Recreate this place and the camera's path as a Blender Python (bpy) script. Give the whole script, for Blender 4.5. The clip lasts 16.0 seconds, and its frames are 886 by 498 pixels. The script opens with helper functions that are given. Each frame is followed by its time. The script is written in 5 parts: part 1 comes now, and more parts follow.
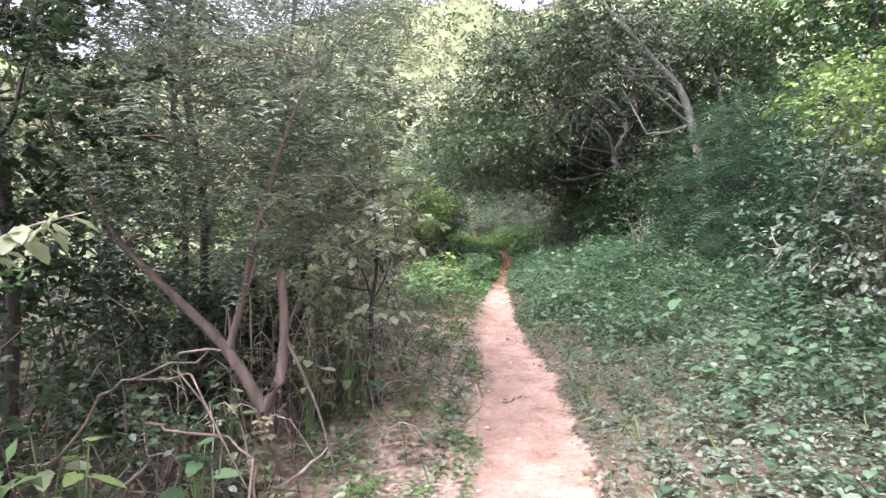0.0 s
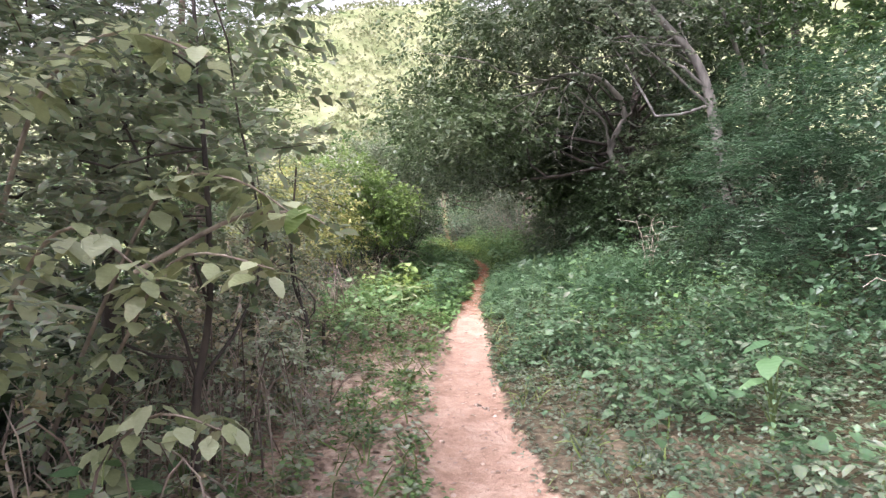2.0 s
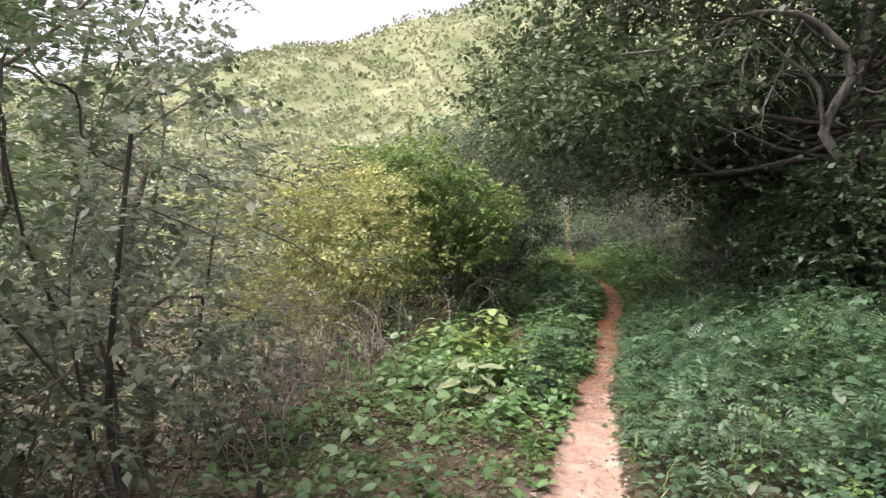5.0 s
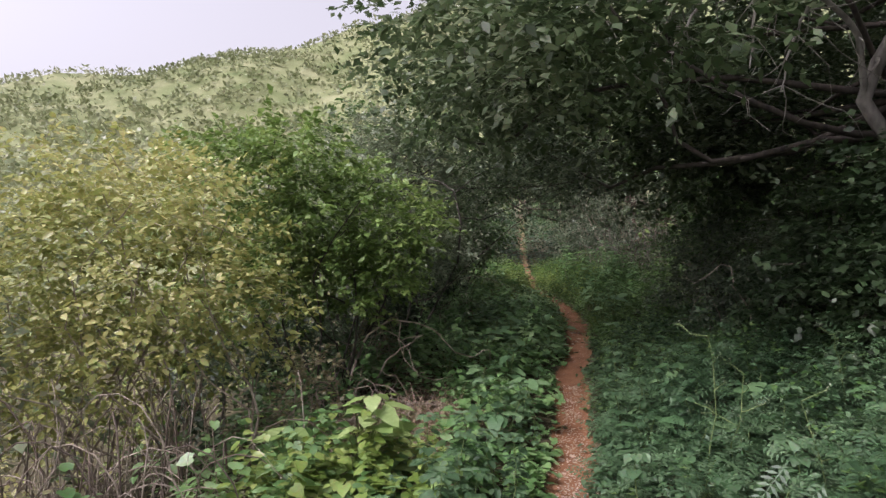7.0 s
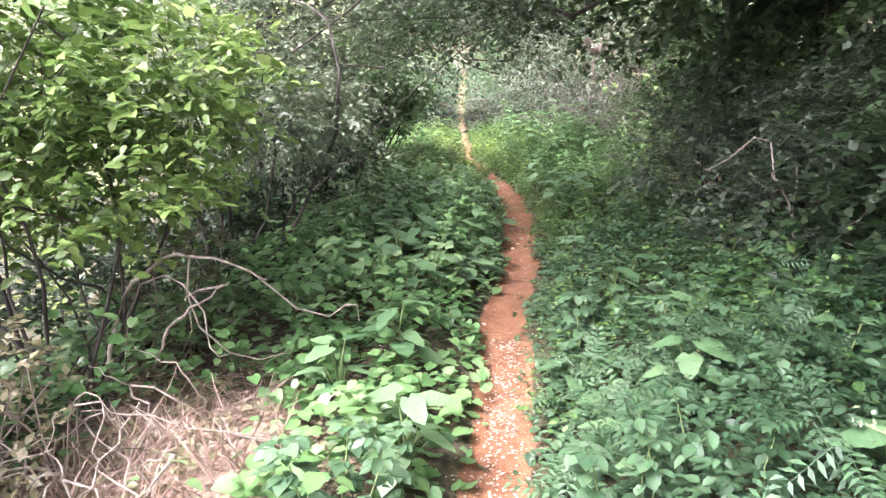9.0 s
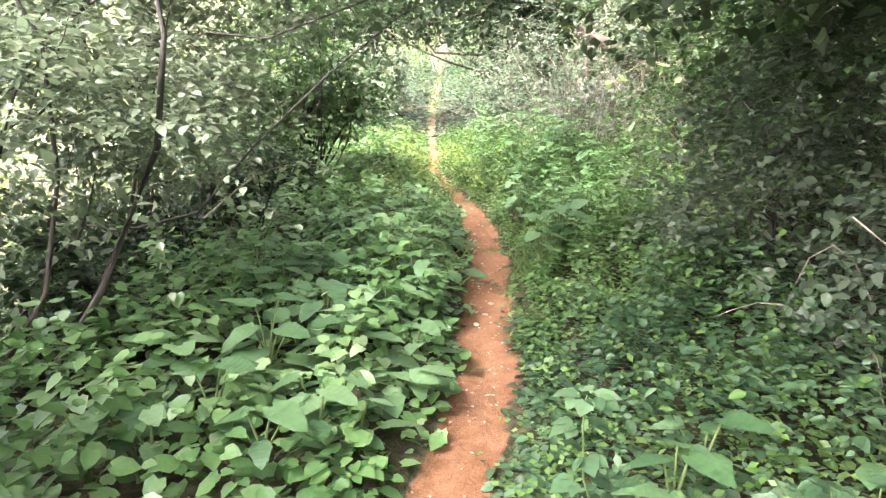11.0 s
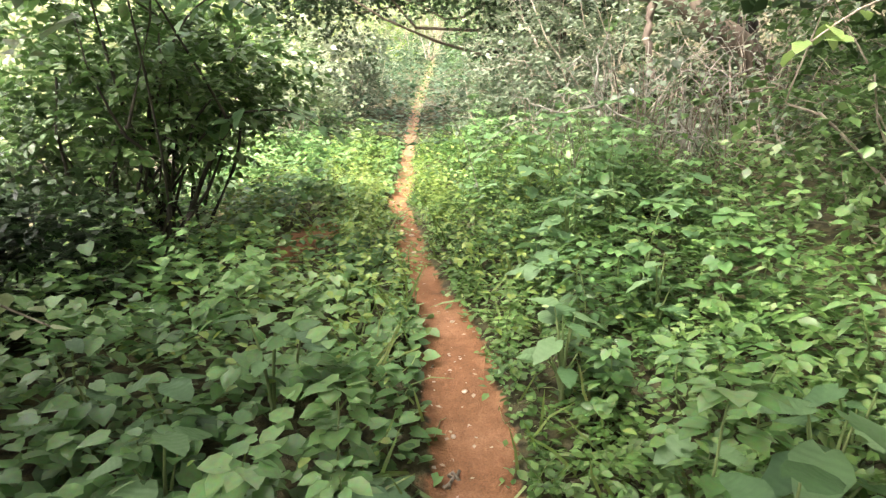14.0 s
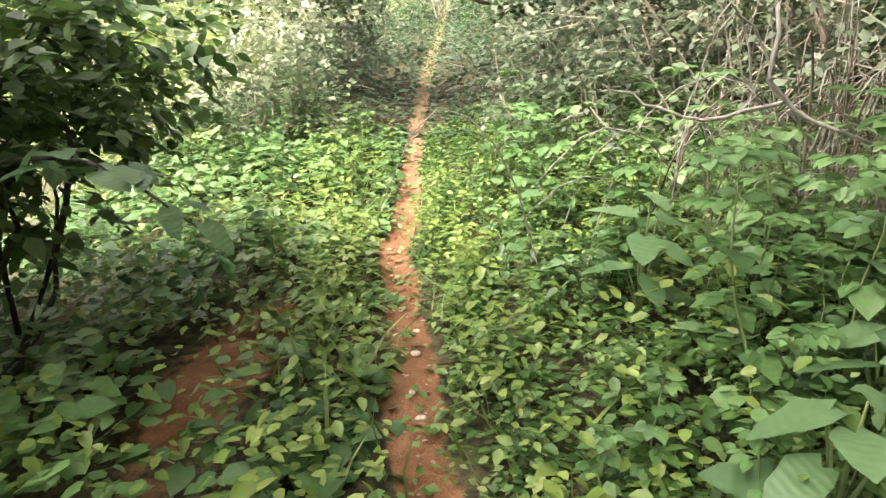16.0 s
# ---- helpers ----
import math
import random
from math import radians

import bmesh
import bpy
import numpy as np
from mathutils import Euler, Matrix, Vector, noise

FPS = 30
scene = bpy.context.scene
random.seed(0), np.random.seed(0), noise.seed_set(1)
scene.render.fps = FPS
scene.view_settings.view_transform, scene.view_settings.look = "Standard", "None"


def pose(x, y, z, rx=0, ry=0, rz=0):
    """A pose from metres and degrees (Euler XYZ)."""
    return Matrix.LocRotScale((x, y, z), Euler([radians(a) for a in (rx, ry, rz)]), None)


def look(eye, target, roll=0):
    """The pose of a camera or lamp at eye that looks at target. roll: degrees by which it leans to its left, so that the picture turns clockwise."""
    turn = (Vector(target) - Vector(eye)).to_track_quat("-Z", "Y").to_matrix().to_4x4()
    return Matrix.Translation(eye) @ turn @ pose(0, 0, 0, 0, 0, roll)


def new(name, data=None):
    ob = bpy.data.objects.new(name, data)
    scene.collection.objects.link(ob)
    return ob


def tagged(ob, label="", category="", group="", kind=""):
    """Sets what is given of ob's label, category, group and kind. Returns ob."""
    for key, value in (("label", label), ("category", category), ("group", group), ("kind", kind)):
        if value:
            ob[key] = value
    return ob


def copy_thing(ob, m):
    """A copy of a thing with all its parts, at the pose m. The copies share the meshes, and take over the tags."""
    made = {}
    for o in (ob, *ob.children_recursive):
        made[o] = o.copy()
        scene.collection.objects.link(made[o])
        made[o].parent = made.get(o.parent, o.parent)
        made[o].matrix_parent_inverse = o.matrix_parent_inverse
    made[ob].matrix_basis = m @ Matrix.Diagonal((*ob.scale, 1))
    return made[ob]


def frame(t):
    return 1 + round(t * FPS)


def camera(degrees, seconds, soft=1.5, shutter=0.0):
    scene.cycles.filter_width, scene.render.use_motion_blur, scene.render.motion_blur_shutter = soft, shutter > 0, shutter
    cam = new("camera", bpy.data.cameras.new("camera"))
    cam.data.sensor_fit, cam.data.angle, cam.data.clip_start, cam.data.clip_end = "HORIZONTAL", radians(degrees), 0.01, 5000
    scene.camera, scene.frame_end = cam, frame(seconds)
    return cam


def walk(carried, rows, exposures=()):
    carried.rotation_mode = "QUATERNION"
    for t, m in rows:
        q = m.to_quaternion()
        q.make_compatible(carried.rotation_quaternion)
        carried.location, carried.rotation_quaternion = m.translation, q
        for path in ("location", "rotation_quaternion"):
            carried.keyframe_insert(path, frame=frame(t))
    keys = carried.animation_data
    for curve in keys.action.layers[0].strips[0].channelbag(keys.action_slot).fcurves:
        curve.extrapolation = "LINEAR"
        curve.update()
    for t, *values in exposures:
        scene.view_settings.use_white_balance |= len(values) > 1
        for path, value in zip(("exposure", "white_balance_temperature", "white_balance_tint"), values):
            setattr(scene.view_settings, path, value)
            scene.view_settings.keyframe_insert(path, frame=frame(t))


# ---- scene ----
cam = camera(70.6, 16.0, soft=1.4, shutter=0.0)

# ---- the walk ----
ROWS = [
    (0, (0.314, 0.743, 1.639), (0.257, 2.742, 1.614), -0.4),
    (0.5, (0.374, 1.436, 1.664), (0.318, 3.435, 1.643), -0.4),
    (1, (0.443, 2.154, 1.675), (0.429, 4.154, 1.656), -0.6),
    (1.5, (0.47, 2.807, 1.706), (0.463, 4.807, 1.69), -0.5),
    (2, (0.57, 3.486, 1.698), (0.582, 5.486, 1.687), -0.3),
    (2.5, (0.641, 4.214, 1.789), (0.651, 6.214, 1.775), -0.2),
    (3, (0.696, 4.85, 1.849), (0.71, 6.85, 1.841), -0.1),
    (3.5, (0.726, 5.536, 1.893), (0.731, 7.536, 1.89), -0.1),
    (4, (0.719, 6.18, 1.921), (0.72, 8.18, 1.924), 0.1),
    (4.5, (0.621, 6.799, 1.944), (0.329, 8.778, 1.941), 1.4),
    (4.7, (0.677, 7.086, 1.998), (0.321, 9.054, 1.984), 1.5),
    (6.8, (0.919, 10.179, 2.233), (0.51, 12.136, 2.248), -0.2),
    (7, (0.937, 10.446, 2.264), (0.686, 12.43, 2.277), -0.7),
    (7.5, (1.02, 11.16, 2.254), (0.893, 13.152, 2.137), -1.2),
    (8, (1.055, 11.858, 2.242), (0.92, 13.81, 1.827), -1.2),
    (8.5, (1.16, 12.627, 2.262), (1.023, 14.576, 1.833), -1.1),
    (9, (1.223, 13.3, 2.316), (1.132, 15.251, 1.887), -1.3),
    (11.3, (1.529, 16.061, 2.277), (1.5, 18.015, 1.853), -0.5),
    (11.5, (1.558, 16.358, 2.264), (1.526, 18.309, 1.826), -0.6),
    (12, (1.581, 16.994, 2.279), (1.55, 18.947, 1.851), -0.6),
    (12.5, (1.6, 17.646, 2.269), (1.57, 19.598, 1.835), -0.8),
    (13, (1.601, 18.308, 2.306), (1.569, 20.26, 1.871), -0.9),
    (13.5, (1.666, 18.895, 2.337), (1.631, 20.847, 1.901), -0.9),
    (14, (1.715, 19.535, 2.371), (1.681, 21.485, 1.924), -0.8),
    (14.5, (1.708, 20.113, 2.429), (1.661, 22.053, 1.946), -1.3),
    (15, (1.675, 20.761, 2.486), (1.619, 22.688, 1.955), -1.7),
    (15.5, (1.65, 21.355, 2.531), (1.589, 23.275, 1.973), -2.2),
    (16, (1.614, 22.023, 2.559), (1.535, 23.94, 1.993), -2.1),
]
PATH = [(t, look(eye, aim, roll)) for t, eye, aim, roll in ROWS]
EXPOSURES = [(0, 0.85, 5800, 30), (1.0, 0.88, 6050, 28), (2.5, 0.72, 6050, 28), (3.5, 0.53, 6250, 26), (4.5, 0.42, 6300, 25), (6.6, -0.10, 6250, 23), (7.2, -0.26, 6200, 26), (7.6, 0.25, 6200, 26), (8.1, 1.08, 6200, 28), (8.5, 1.12, 6300, 25), (9.0, 1.94, 5950, 28), (11.3, 2.5, 6500, 14), (12.5, 2.3, 7000, 6), (14, 1.99, 6900, 13), (15.0, 1.72, 6950, 15), (15.5, 1.76, 7000, 17), (16, 1.58, 7050, 14)]
walk(cam, PATH, EXPOSURES)

# ---- world and sun ----
SUN_AZ, SUN_EL = -125.0, 56.0
world = bpy.data.worlds.new("world")
scene.world = world
world.use_nodes = True
_n, _l = world.node_tree.nodes, world.node_tree.links
_sky = _n.new("ShaderNodeTexSky")
_sky.sky_type, _sky.sun_disc = "NISHITA", False
_sky.sun_elevation, _sky.sun_rotation = radians(SUN_EL), radians(SUN_AZ)
_sky.air_density, _sky.dust_density, _sky.ozone_density = 0.8, 8.0, 0.3
_haze = _n.new("ShaderNodeHueSaturation")   # high thin cloud whitens the sky
_haze.inputs["Saturation"].default_value, _haze.inputs["Value"].default_value = 0.12, 2.5
_l.new(_sky.outputs[0], _haze.inputs["Color"])
_l.new(_haze.outputs[0], _n["Background"].inputs[0])
_n["Background"].inputs[1].default_value = 0.15
sun = new("sun", bpy.data.lights.new("sun", "SUN"))
sun.data.energy, sun.data.angle, sun.data.color = 1.4, radians(14), (1.0, 0.93, 0.80)
_a, _e = radians(SUN_AZ), radians(SUN_EL)
SUN_WAY = Vector((math.sin(_a) * math.cos(_e), math.cos(_a) * math.cos(_e), math.sin(_e)))
sun.matrix_world = look(SUN_WAY * 60, (0, 0, 0))


# ---- materials ----
def shader(name):
    m = bpy.data.materials.new(name)
    m.use_nodes = True
    return m, m.node_tree.nodes, m.node_tree.links, m.node_tree.nodes["Principled BSDF"]


def ramp(nodes, stops):
    r = nodes.new("ShaderNodeValToRGB")
    el = r.color_ramp.elements
    while len(el) < len(stops):
        el.new(0.5)
    for e, (p, c) in zip(el, stops):
        e.position, e.color = p, (*c, 1)
    return r


def noise_node(nodes, links, scale, detail=4, source=None):
    n = nodes.new("ShaderNodeTexNoise")
    n.inputs["Scale"].default_value, n.inputs["Detail"].default_value = scale, detail
    if source:
        links.new(source, n.inputs["Vector"])
    return n


def leaf_material(name, colours, rough=0.42, through_light=0.35, patch=0.6, dry=None):
    """Leaves: one tone a leaf, wide patches of tone over the plant, light that passes through."""
    m, n, l, b = shader(name)
    geo = n.new("ShaderNodeNewGeometry")
    wide = noise_node(n, l, patch, 3, geo.outputs["Position"])
    add = n.new("ShaderNodeMath")
    add.operation = "MULTIPLY_ADD"
    add.inputs[1].default_value = 0.56
    l.new(geo.outputs["Random Per Island"], add.inputs[0])
    half = n.new("ShaderNodeMath")
    half.operation = "MULTIPLY_ADD"
    half.inputs[1].default_value, half.inputs[2].default_value = 1.9, -0.74
    l.new(wide.outputs[0], half.inputs[0])
    l.new(half.outputs[0], add.inputs[2])
    r = ramp(n, [(i / (len(colours) - 1), c) for i, c in enumerate(colours)])
    l.new(add.outputs[0], r.inputs[0])
    fine = noise_node(n, l, 60, 2, geo.outputs["Position"])
    mix = n.new("ShaderNodeMix")
    mix.data_type, mix.blend_type = "RGBA", "MULTIPLY"
    mix.inputs["Factor"].default_value = 0.5
    l.new(r.outputs[0], mix.inputs[6])
    l.new(fine.outputs["Color"], mix.inputs[7])
    boost = n.new("ShaderNodeMix")
    boost.data_type, boost.blend_type = "RGBA", "MULTIPLY"
    boost.inputs["Factor"].default_value = 1.0
    boost.inputs[7].default_value = (1.12, 1.12, 1.12, 1)
    l.new(mix.outputs[2], boost.inputs[6])
    l.new(boost.outputs[2], b.inputs["Base Color"])
    b.inputs["Roughness"].default_value = rough
    b.inputs["Specular IOR Level"].default_value = 0.45
    t = n.new("ShaderNodeBsdfTranslucent")
    l.new(boost.outputs[2], t.inputs[0])
    ms = n.new("ShaderNodeMixShader")
    ms.inputs[0].default_value = through_light
    l.new(b.outputs[0], ms.inputs[1])
    l.new(t.outputs[0], ms.inputs[2])
    l.new(ms.outputs[0], n["Material Output"].inputs[0])
    return m


def bark_material(name, dark, light, scale=14):
    m, n, l, b = shader(name)
    tc = n.new("ShaderNodeTexCoord")
    mp = n.new("ShaderNodeMapping")
    mp.inputs["Scale"].default_value = (1, 1, 0.25)
    l.new(tc.outputs["Object"], mp.inputs[0])
    a = noise_node(n, l, scale, 6, mp.outputs[0])
    r = ramp(n, [(0.3, dark), (0.7, light)])
    l.new(a.outputs[0], r.inputs[0])
    l.new(r.outputs[0], b.inputs["Base Color"])
    bump = n.new("ShaderNodeBump")
    bump.inputs["Strength"].default_value, bump.inputs["Distance"].default_value = 0.6, 0.01
    fine = noise_node(n, l, scale * 5, 5, mp.outputs[0])
    l.new(fine.outputs[0], bump.inputs["Height"])
    l.new(bump.outputs[0], b.inputs["Normal"])
    b.inputs["Roughness"].default_value = 0.85
    return m


def ground_material():
    """Soil: trodden dirt on the track, pale first and red further on, leaf litter and dark mould beside it."""
    m, n, l, b = shader("soil")
    geo = n.new("ShaderNodeNewGeometry")
    at = n.new("ShaderNodeAttribute")
    at.attribute_name = "soil"
    sep = n.new("ShaderNodeSeparateColor")
    l.new(at.outputs["Color"], sep.inputs[0])
    pos = geo.outputs["Position"]
    a, c, d = noise_node(n, l, 3.6, 6, pos), noise_node(n, l, 18, 6, pos), noise_node(n, l, 120, 4, pos)
    pale = ramp(n, [(0.3, (0.23, 0.142, 0.097)), (0.5, (0.365, 0.245, 0.175)), (0.7, (0.49, 0.36, 0.275))])
    red = ramp(n, [(0.3, (0.13, 0.058, 0.028)), (0.5, (0.21, 0.10, 0.051)), (0.7, (0.30, 0.155, 0.088))])
    litter = ramp(n, [(0.3, (0.18, 0.125, 0.09)), (0.5, (0.37, 0.275, 0.205)), (0.7, (0.52, 0.41, 0.32))])
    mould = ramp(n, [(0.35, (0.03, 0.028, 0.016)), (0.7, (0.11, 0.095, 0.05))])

    def mixed(fac, x, y, kind="MIX"):
        k = n.new("ShaderNodeMix")
        k.data_type, k.blend_type = "RGBA", kind
        if isinstance(fac, float):
            k.inputs["Factor"].default_value = fac
        else:
            l.new(fac, k.inputs["Factor"])
        l.new(x, k.inputs[6])
        l.new(y, k.inputs[7])
        return k.outputs[2]
    blend = mixed(0.35, a.outputs["Fac"], c.outputs["Fac"])
    for r in (pale, red):
        l.new(blend, r.inputs[0])
    l.new(c.outputs["Fac"], litter.inputs[0])
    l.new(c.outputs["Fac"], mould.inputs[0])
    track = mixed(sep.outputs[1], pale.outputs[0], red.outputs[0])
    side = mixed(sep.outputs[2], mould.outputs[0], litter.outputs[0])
    dry = ramp(n, [(0.3, (0.12, 0.15, 0.062)), (0.5, (0.185, 0.205, 0.10)), (0.7, (0.26, 0.265, 0.15))])
    l.new(noise_node(n, l, .16, 8, pos).outputs["Fac"], dry.inputs[0])
    side = mixed(at.outputs["Alpha"], side, dry.outputs[0])
    wob = n.new("ShaderNodeMath")
    wob.operation = "MULTIPLY_ADD"
    wob.inputs[1].default_value, wob.inputs[2].default_value = 2.2, -1.1
    l.new(blend, wob.inputs[0])
    tot = n.new("ShaderNodeMath")
    l.new(sep.outputs[0], tot.inputs[0])
    l.new(wob.outputs[0], tot.inputs[1])
    edge = ramp(n, [(0.35, (0, 0, 0)), (0.65, (1, 1, 1))])
    l.new(tot.outputs[0], edge.inputs[0])
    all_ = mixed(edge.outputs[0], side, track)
    spec = ramp(n, [(0.3, (0.6, 0.6, 0.6)), (0.62, (1, 1, 1))])
    l.new(d.outputs["Fac"], spec.inputs[0])
    l.new(mixed(0.8, all_, spec.outputs[0], "MULTIPLY"), b.inputs["Base Color"])
    bump = n.new("ShaderNodeBump")
    bump.inputs["Strength"].default_value, bump.inputs["Distance"].default_value = 0.7, 0.03
    l.new(mixed(0.4, c.outputs["Fac"], d.outputs["Fac"]), bump.inputs["Height"])
    l.new(bump.outputs[0], b.inputs["Normal"])
    b.inputs["Roughness"].default_value = 0.95
    b.inputs["Specular IOR Level"].default_value = 0.15
    return m


M_SOIL = ground_material()
M_HERB = leaf_material("herb_leaf", [(0.038, 0.088, 0.021), (0.076, 0.162, 0.04), (0.134, 0.24, 0.064), (0.22, 0.33, 0.12)], patch=0.9)
M_TEAL = leaf_material("teal_leaf", [(0.022, 0.05, 0.024), (0.04, 0.085, 0.04), (0.07, 0.13, 0.064), (0.13, 0.195, 0.11)], patch=0.8)
M_NETTLE = leaf_material("blue_green_leaf", [(0.03, 0.068, 0.028), (0.056, 0.115, 0.05), (0.095, 0.17, 0.08), (0.165, 0.255, 0.135)], patch=0.9)
M_BROAD = leaf_material("broad_soft_leaf", [(0.06, 0.135, 0.042), (0.115, 0.23, 0.074), (0.18, 0.31, 0.11), (0.28, 0.40, 0.195)], patch=0.9, rough=.38)
M_LIME = leaf_material("lime_leaf", [(0.095, 0.158, 0.028), (0.165, 0.25, 0.05), (0.25, 0.335, 0.08), (0.34, 0.41, 0.14)], patch=0.8)
M_CANOPY = leaf_material("canopy_leaf", [(0.034, 0.058, 0.023), (0.064, 0.10, 0.04), (0.118, 0.162, 0.077), (0.215, 0.26, 0.15)], patch=0.6)
M_BRIGHT = leaf_material("bright_shrub_leaf", [(0.06, 0.12, 0.03), (0.11, 0.20, 0.05), (0.17, 0.28, 0.08), (0.26, 0.36, 0.15)], patch=0.8)
M_FRESH = leaf_material("fresh_shrub_leaf", [(0.08, 0.14, 0.03), (0.145, 0.235, 0.055), (0.22, 0.32, 0.085), (0.32, 0.41, 0.15)], patch=0.8)
# leaf green darkened so that deep shade sits in the colour
M_DARK = leaf_material("shade_dark_leaf", [(0.016, 0.034, 0.012), (0.03, 0.058, 0.021), (0.055, 0.092, 0.037), (0.11, 0.155, 0.08)], patch=0.7)
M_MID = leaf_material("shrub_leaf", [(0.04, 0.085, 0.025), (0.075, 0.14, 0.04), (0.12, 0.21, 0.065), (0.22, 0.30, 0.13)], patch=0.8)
M_YELLOW = leaf_material("yellow_green_leaf", [(0.16, 0.19, 0.045), (0.28, 0.305, 0.085), (0.41, 0.415, 0.14), (0.52, 0.50, 0.215)], patch=0.8)
M_PALE = leaf_material("pale_leaf", [(0.10, 0.14, 0.07), (0.19, 0.24, 0.13), (0.32, 0.37, 0.24), (0.45, 0.48, 0.36)], patch=0.8)
M_GREY = leaf_material("grey_green_leaf", [(0.06, 0.085, 0.05), (0.11, 0.15, 0.09), (0.18, 0.22, 0.14), (0.28, 0.31, 0.22)], patch=0.8)
M_SAGE = leaf_material("sage_leaf", [(0.08, 0.11, 0.06), (0.145, 0.19, 0.11), (0.24, 0.285, 0.18), (0.36, 0.39, 0.28)], patch=0.8)
M_OLIVE = leaf_material("olive_leaf", [(0.10, 0.105, 0.055), (0.20, 0.195, 0.10), (0.30, 0.28, 0.155), (0.42, 0.37, 0.22)], patch=0.8)
M_DRY = leaf_material("dry_leaf", [(0.15, 0.095, 0.065), (0.27, 0.18, 0.125), (0.40, 0.29, 0.215), (0.52, 0.41, 0.32)], patch=1.2, through_light=0.15)
M_GRASS = leaf_material("grass_blade", [(0.08, 0.13, 0.03), (0.14, 0.21, 0.05), (0.22, 0.29, 0.09), (0.34, 0.36, 0.16)], patch=1.0)
# pale, low-contrast greens: sun and haze on the hill put into the colour
M_HILL = leaf_material("haze_pale_hill_leaf", [(0.16, 0.19, 0.085), (0.22, 0.25, 0.125), (0.29, 0.31, 0.175), (0.36, 0.365, 0.225)], patch=0.03)
M_BARK = bark_material("brown_bark", (0.06, 0.044, 0.034), (0.175, 0.13, 0.10))
M_BARK_DARK = bark_material("dark_bark", (0.02, 0.016, 0.013), (0.075, 0.06, 0.048))
M_BARK_PALE = bark_material("pale_bark", (0.11, 0.10, 0.085), (0.29, 0.27, 0.235))
M_BARK_GREY = bark_material("grey_bark", (0.085, 0.078, 0.068), (0.215, 0.20, 0.178))
M_TWIG = bark_material("dead_wood", (0.15, 0.12, 0.092), (0.38, 0.32, 0.26), 20)
M_STONE = bark_material("pale_stone", (0.30, 0.21, 0.15), (0.62, 0.50, 0.40), 25)
M_STALK = bark_material("green_stalk", (0.08, 0.12, 0.04), (0.19, 0.24, 0.09), 20)


# ---- ground ----
RISE_Y = np.array([-8, 0, 4.1, 6, 8, 9.9, 11.7, 13.8, 15.6, 17.5, 19.7, 21.0, 22.4, 23.1, 23.8, 24.9, 26, 29, 33, 40, 60, 900.0])
TRACK_Z = np.array([-.25, .05, .25, .34, .44, .53, .68, .77, .83, .89, 1.0, 1.09, 1.20, 1.27, 1.33, 1.39, 1.44, 1.77, 2.25, 3.2, 6.2, 6.2])
TRACK_Y = np.array([-8, 0, 4.9, 6.8, 8.6, 10.7, 12.3, 13.4, 14.8, 15.5, 16.5, 17.7, 18.4, 18.9, 19.8, 20.8, 21.8, 22.4, 22.9, 23.5, 24.2, 24.7, 25.4, 26, 28.3, 30.7, 35, 60, 900.0])
TRACK_X = np.array([.2, .5, .76, .86, .77, .88, .99, 1.05, 1.26, 1.33, 1.38, 1.46, 1.60, 1.67, 1.72, 1.78, 1.78, 1.72, 1.64, 1.50, 1.40, 1.31, 1.22, 1.16, 1.09, .99, .94, .9, .9])
TRACK_W = np.array([.26, .30, .33, .29, .27, .23, .165, .135, .13, .135, .14, .15, .145, .145, .15, .15, .155, .16, .125, .085, .105, .09, .10, .10, .08, .10, .11, .08, .08])


def track_x(y):
    return np.interp(y, TRACK_Y, TRACK_X) + 0.015 * np.sin(np.asarray(y) * 3.1) + 0.014 * np.sin(np.asarray(y) * 6.7 + 1)


def smooth(a, b, x):
    t = np.clip((np.asarray(x, float) - a) / (b - a), 0, 1)
    return t * t * (3 - 2 * t)


def waves(x, y, s, seed=0):
    """Soft uneven relief between -1 and 1."""
    r = np.random.RandomState(seed)
    v = 0
    for i in range(6):
        a, p, k = r.uniform(0, 6.28), r.uniform(0, 6.28), r.uniform(0.6, 1.7) / s
        v = v + np.sin((x * np.cos(a) + y * np.sin(a)) * k * 6.28 + p)
    return v / 3.5


def ground_z(x, y):
    x, y = np.asarray(x, float), np.asarray(y, float)
    d = x - track_x(y)
    base = np.interp(y, RISE_Y, TRACK_Z)
    far = smooth(25, 60, np.abs(d))
    rise = 0.10 * np.clip(d - 0.3, 0, 2.2) + 0.30 * np.clip(d - 2.5, 0, 12) * smooth(4, 14, y)
    fall = -0.08 * np.clip(-d - 0.6, 0, 2) - 0.40 * np.clip(-d - 2.6, 0, 7) * smooth(8, 17, y)
    z = base + (rise + fall) * (1 - far)
    # the hill that closes the valley
    r, az = np.hypot(x, y - 8), np.degrees(np.arctan2(x, y - 8))
    el = np.interp(az, [-180, -100, -60, -35, -26, -17, -11, 20, 60, 120, 180], [2, 3, 9, 15.2, 17.3, 19.2, 21.2, 22, 15, 4, 2])
    crest = np.minimum(r, 170)
    z = z * (1 - smooth(60, 150, r)) + np.tan(np.radians(el)) * crest * smooth(42, 170, r) * (1 + .05 * waves(x, y, 40, 4))
    z = z + (0.035 * waves(x, y, 1.3, 1) + 0.02 * waves(x, y, 0.5, 2)) * smooth(0.1, 0.6, np.abs(d))
    z = z + 0.012 * waves(x, y, 0.35, 3) * (1 - smooth(.1, .6, np.abs(d)))
    w = np.interp(y, TRACK_Y, TRACK_W)
    return z - 0.04 * (1 - smooth(w * .7, w * 1.6, np.abs(d)))


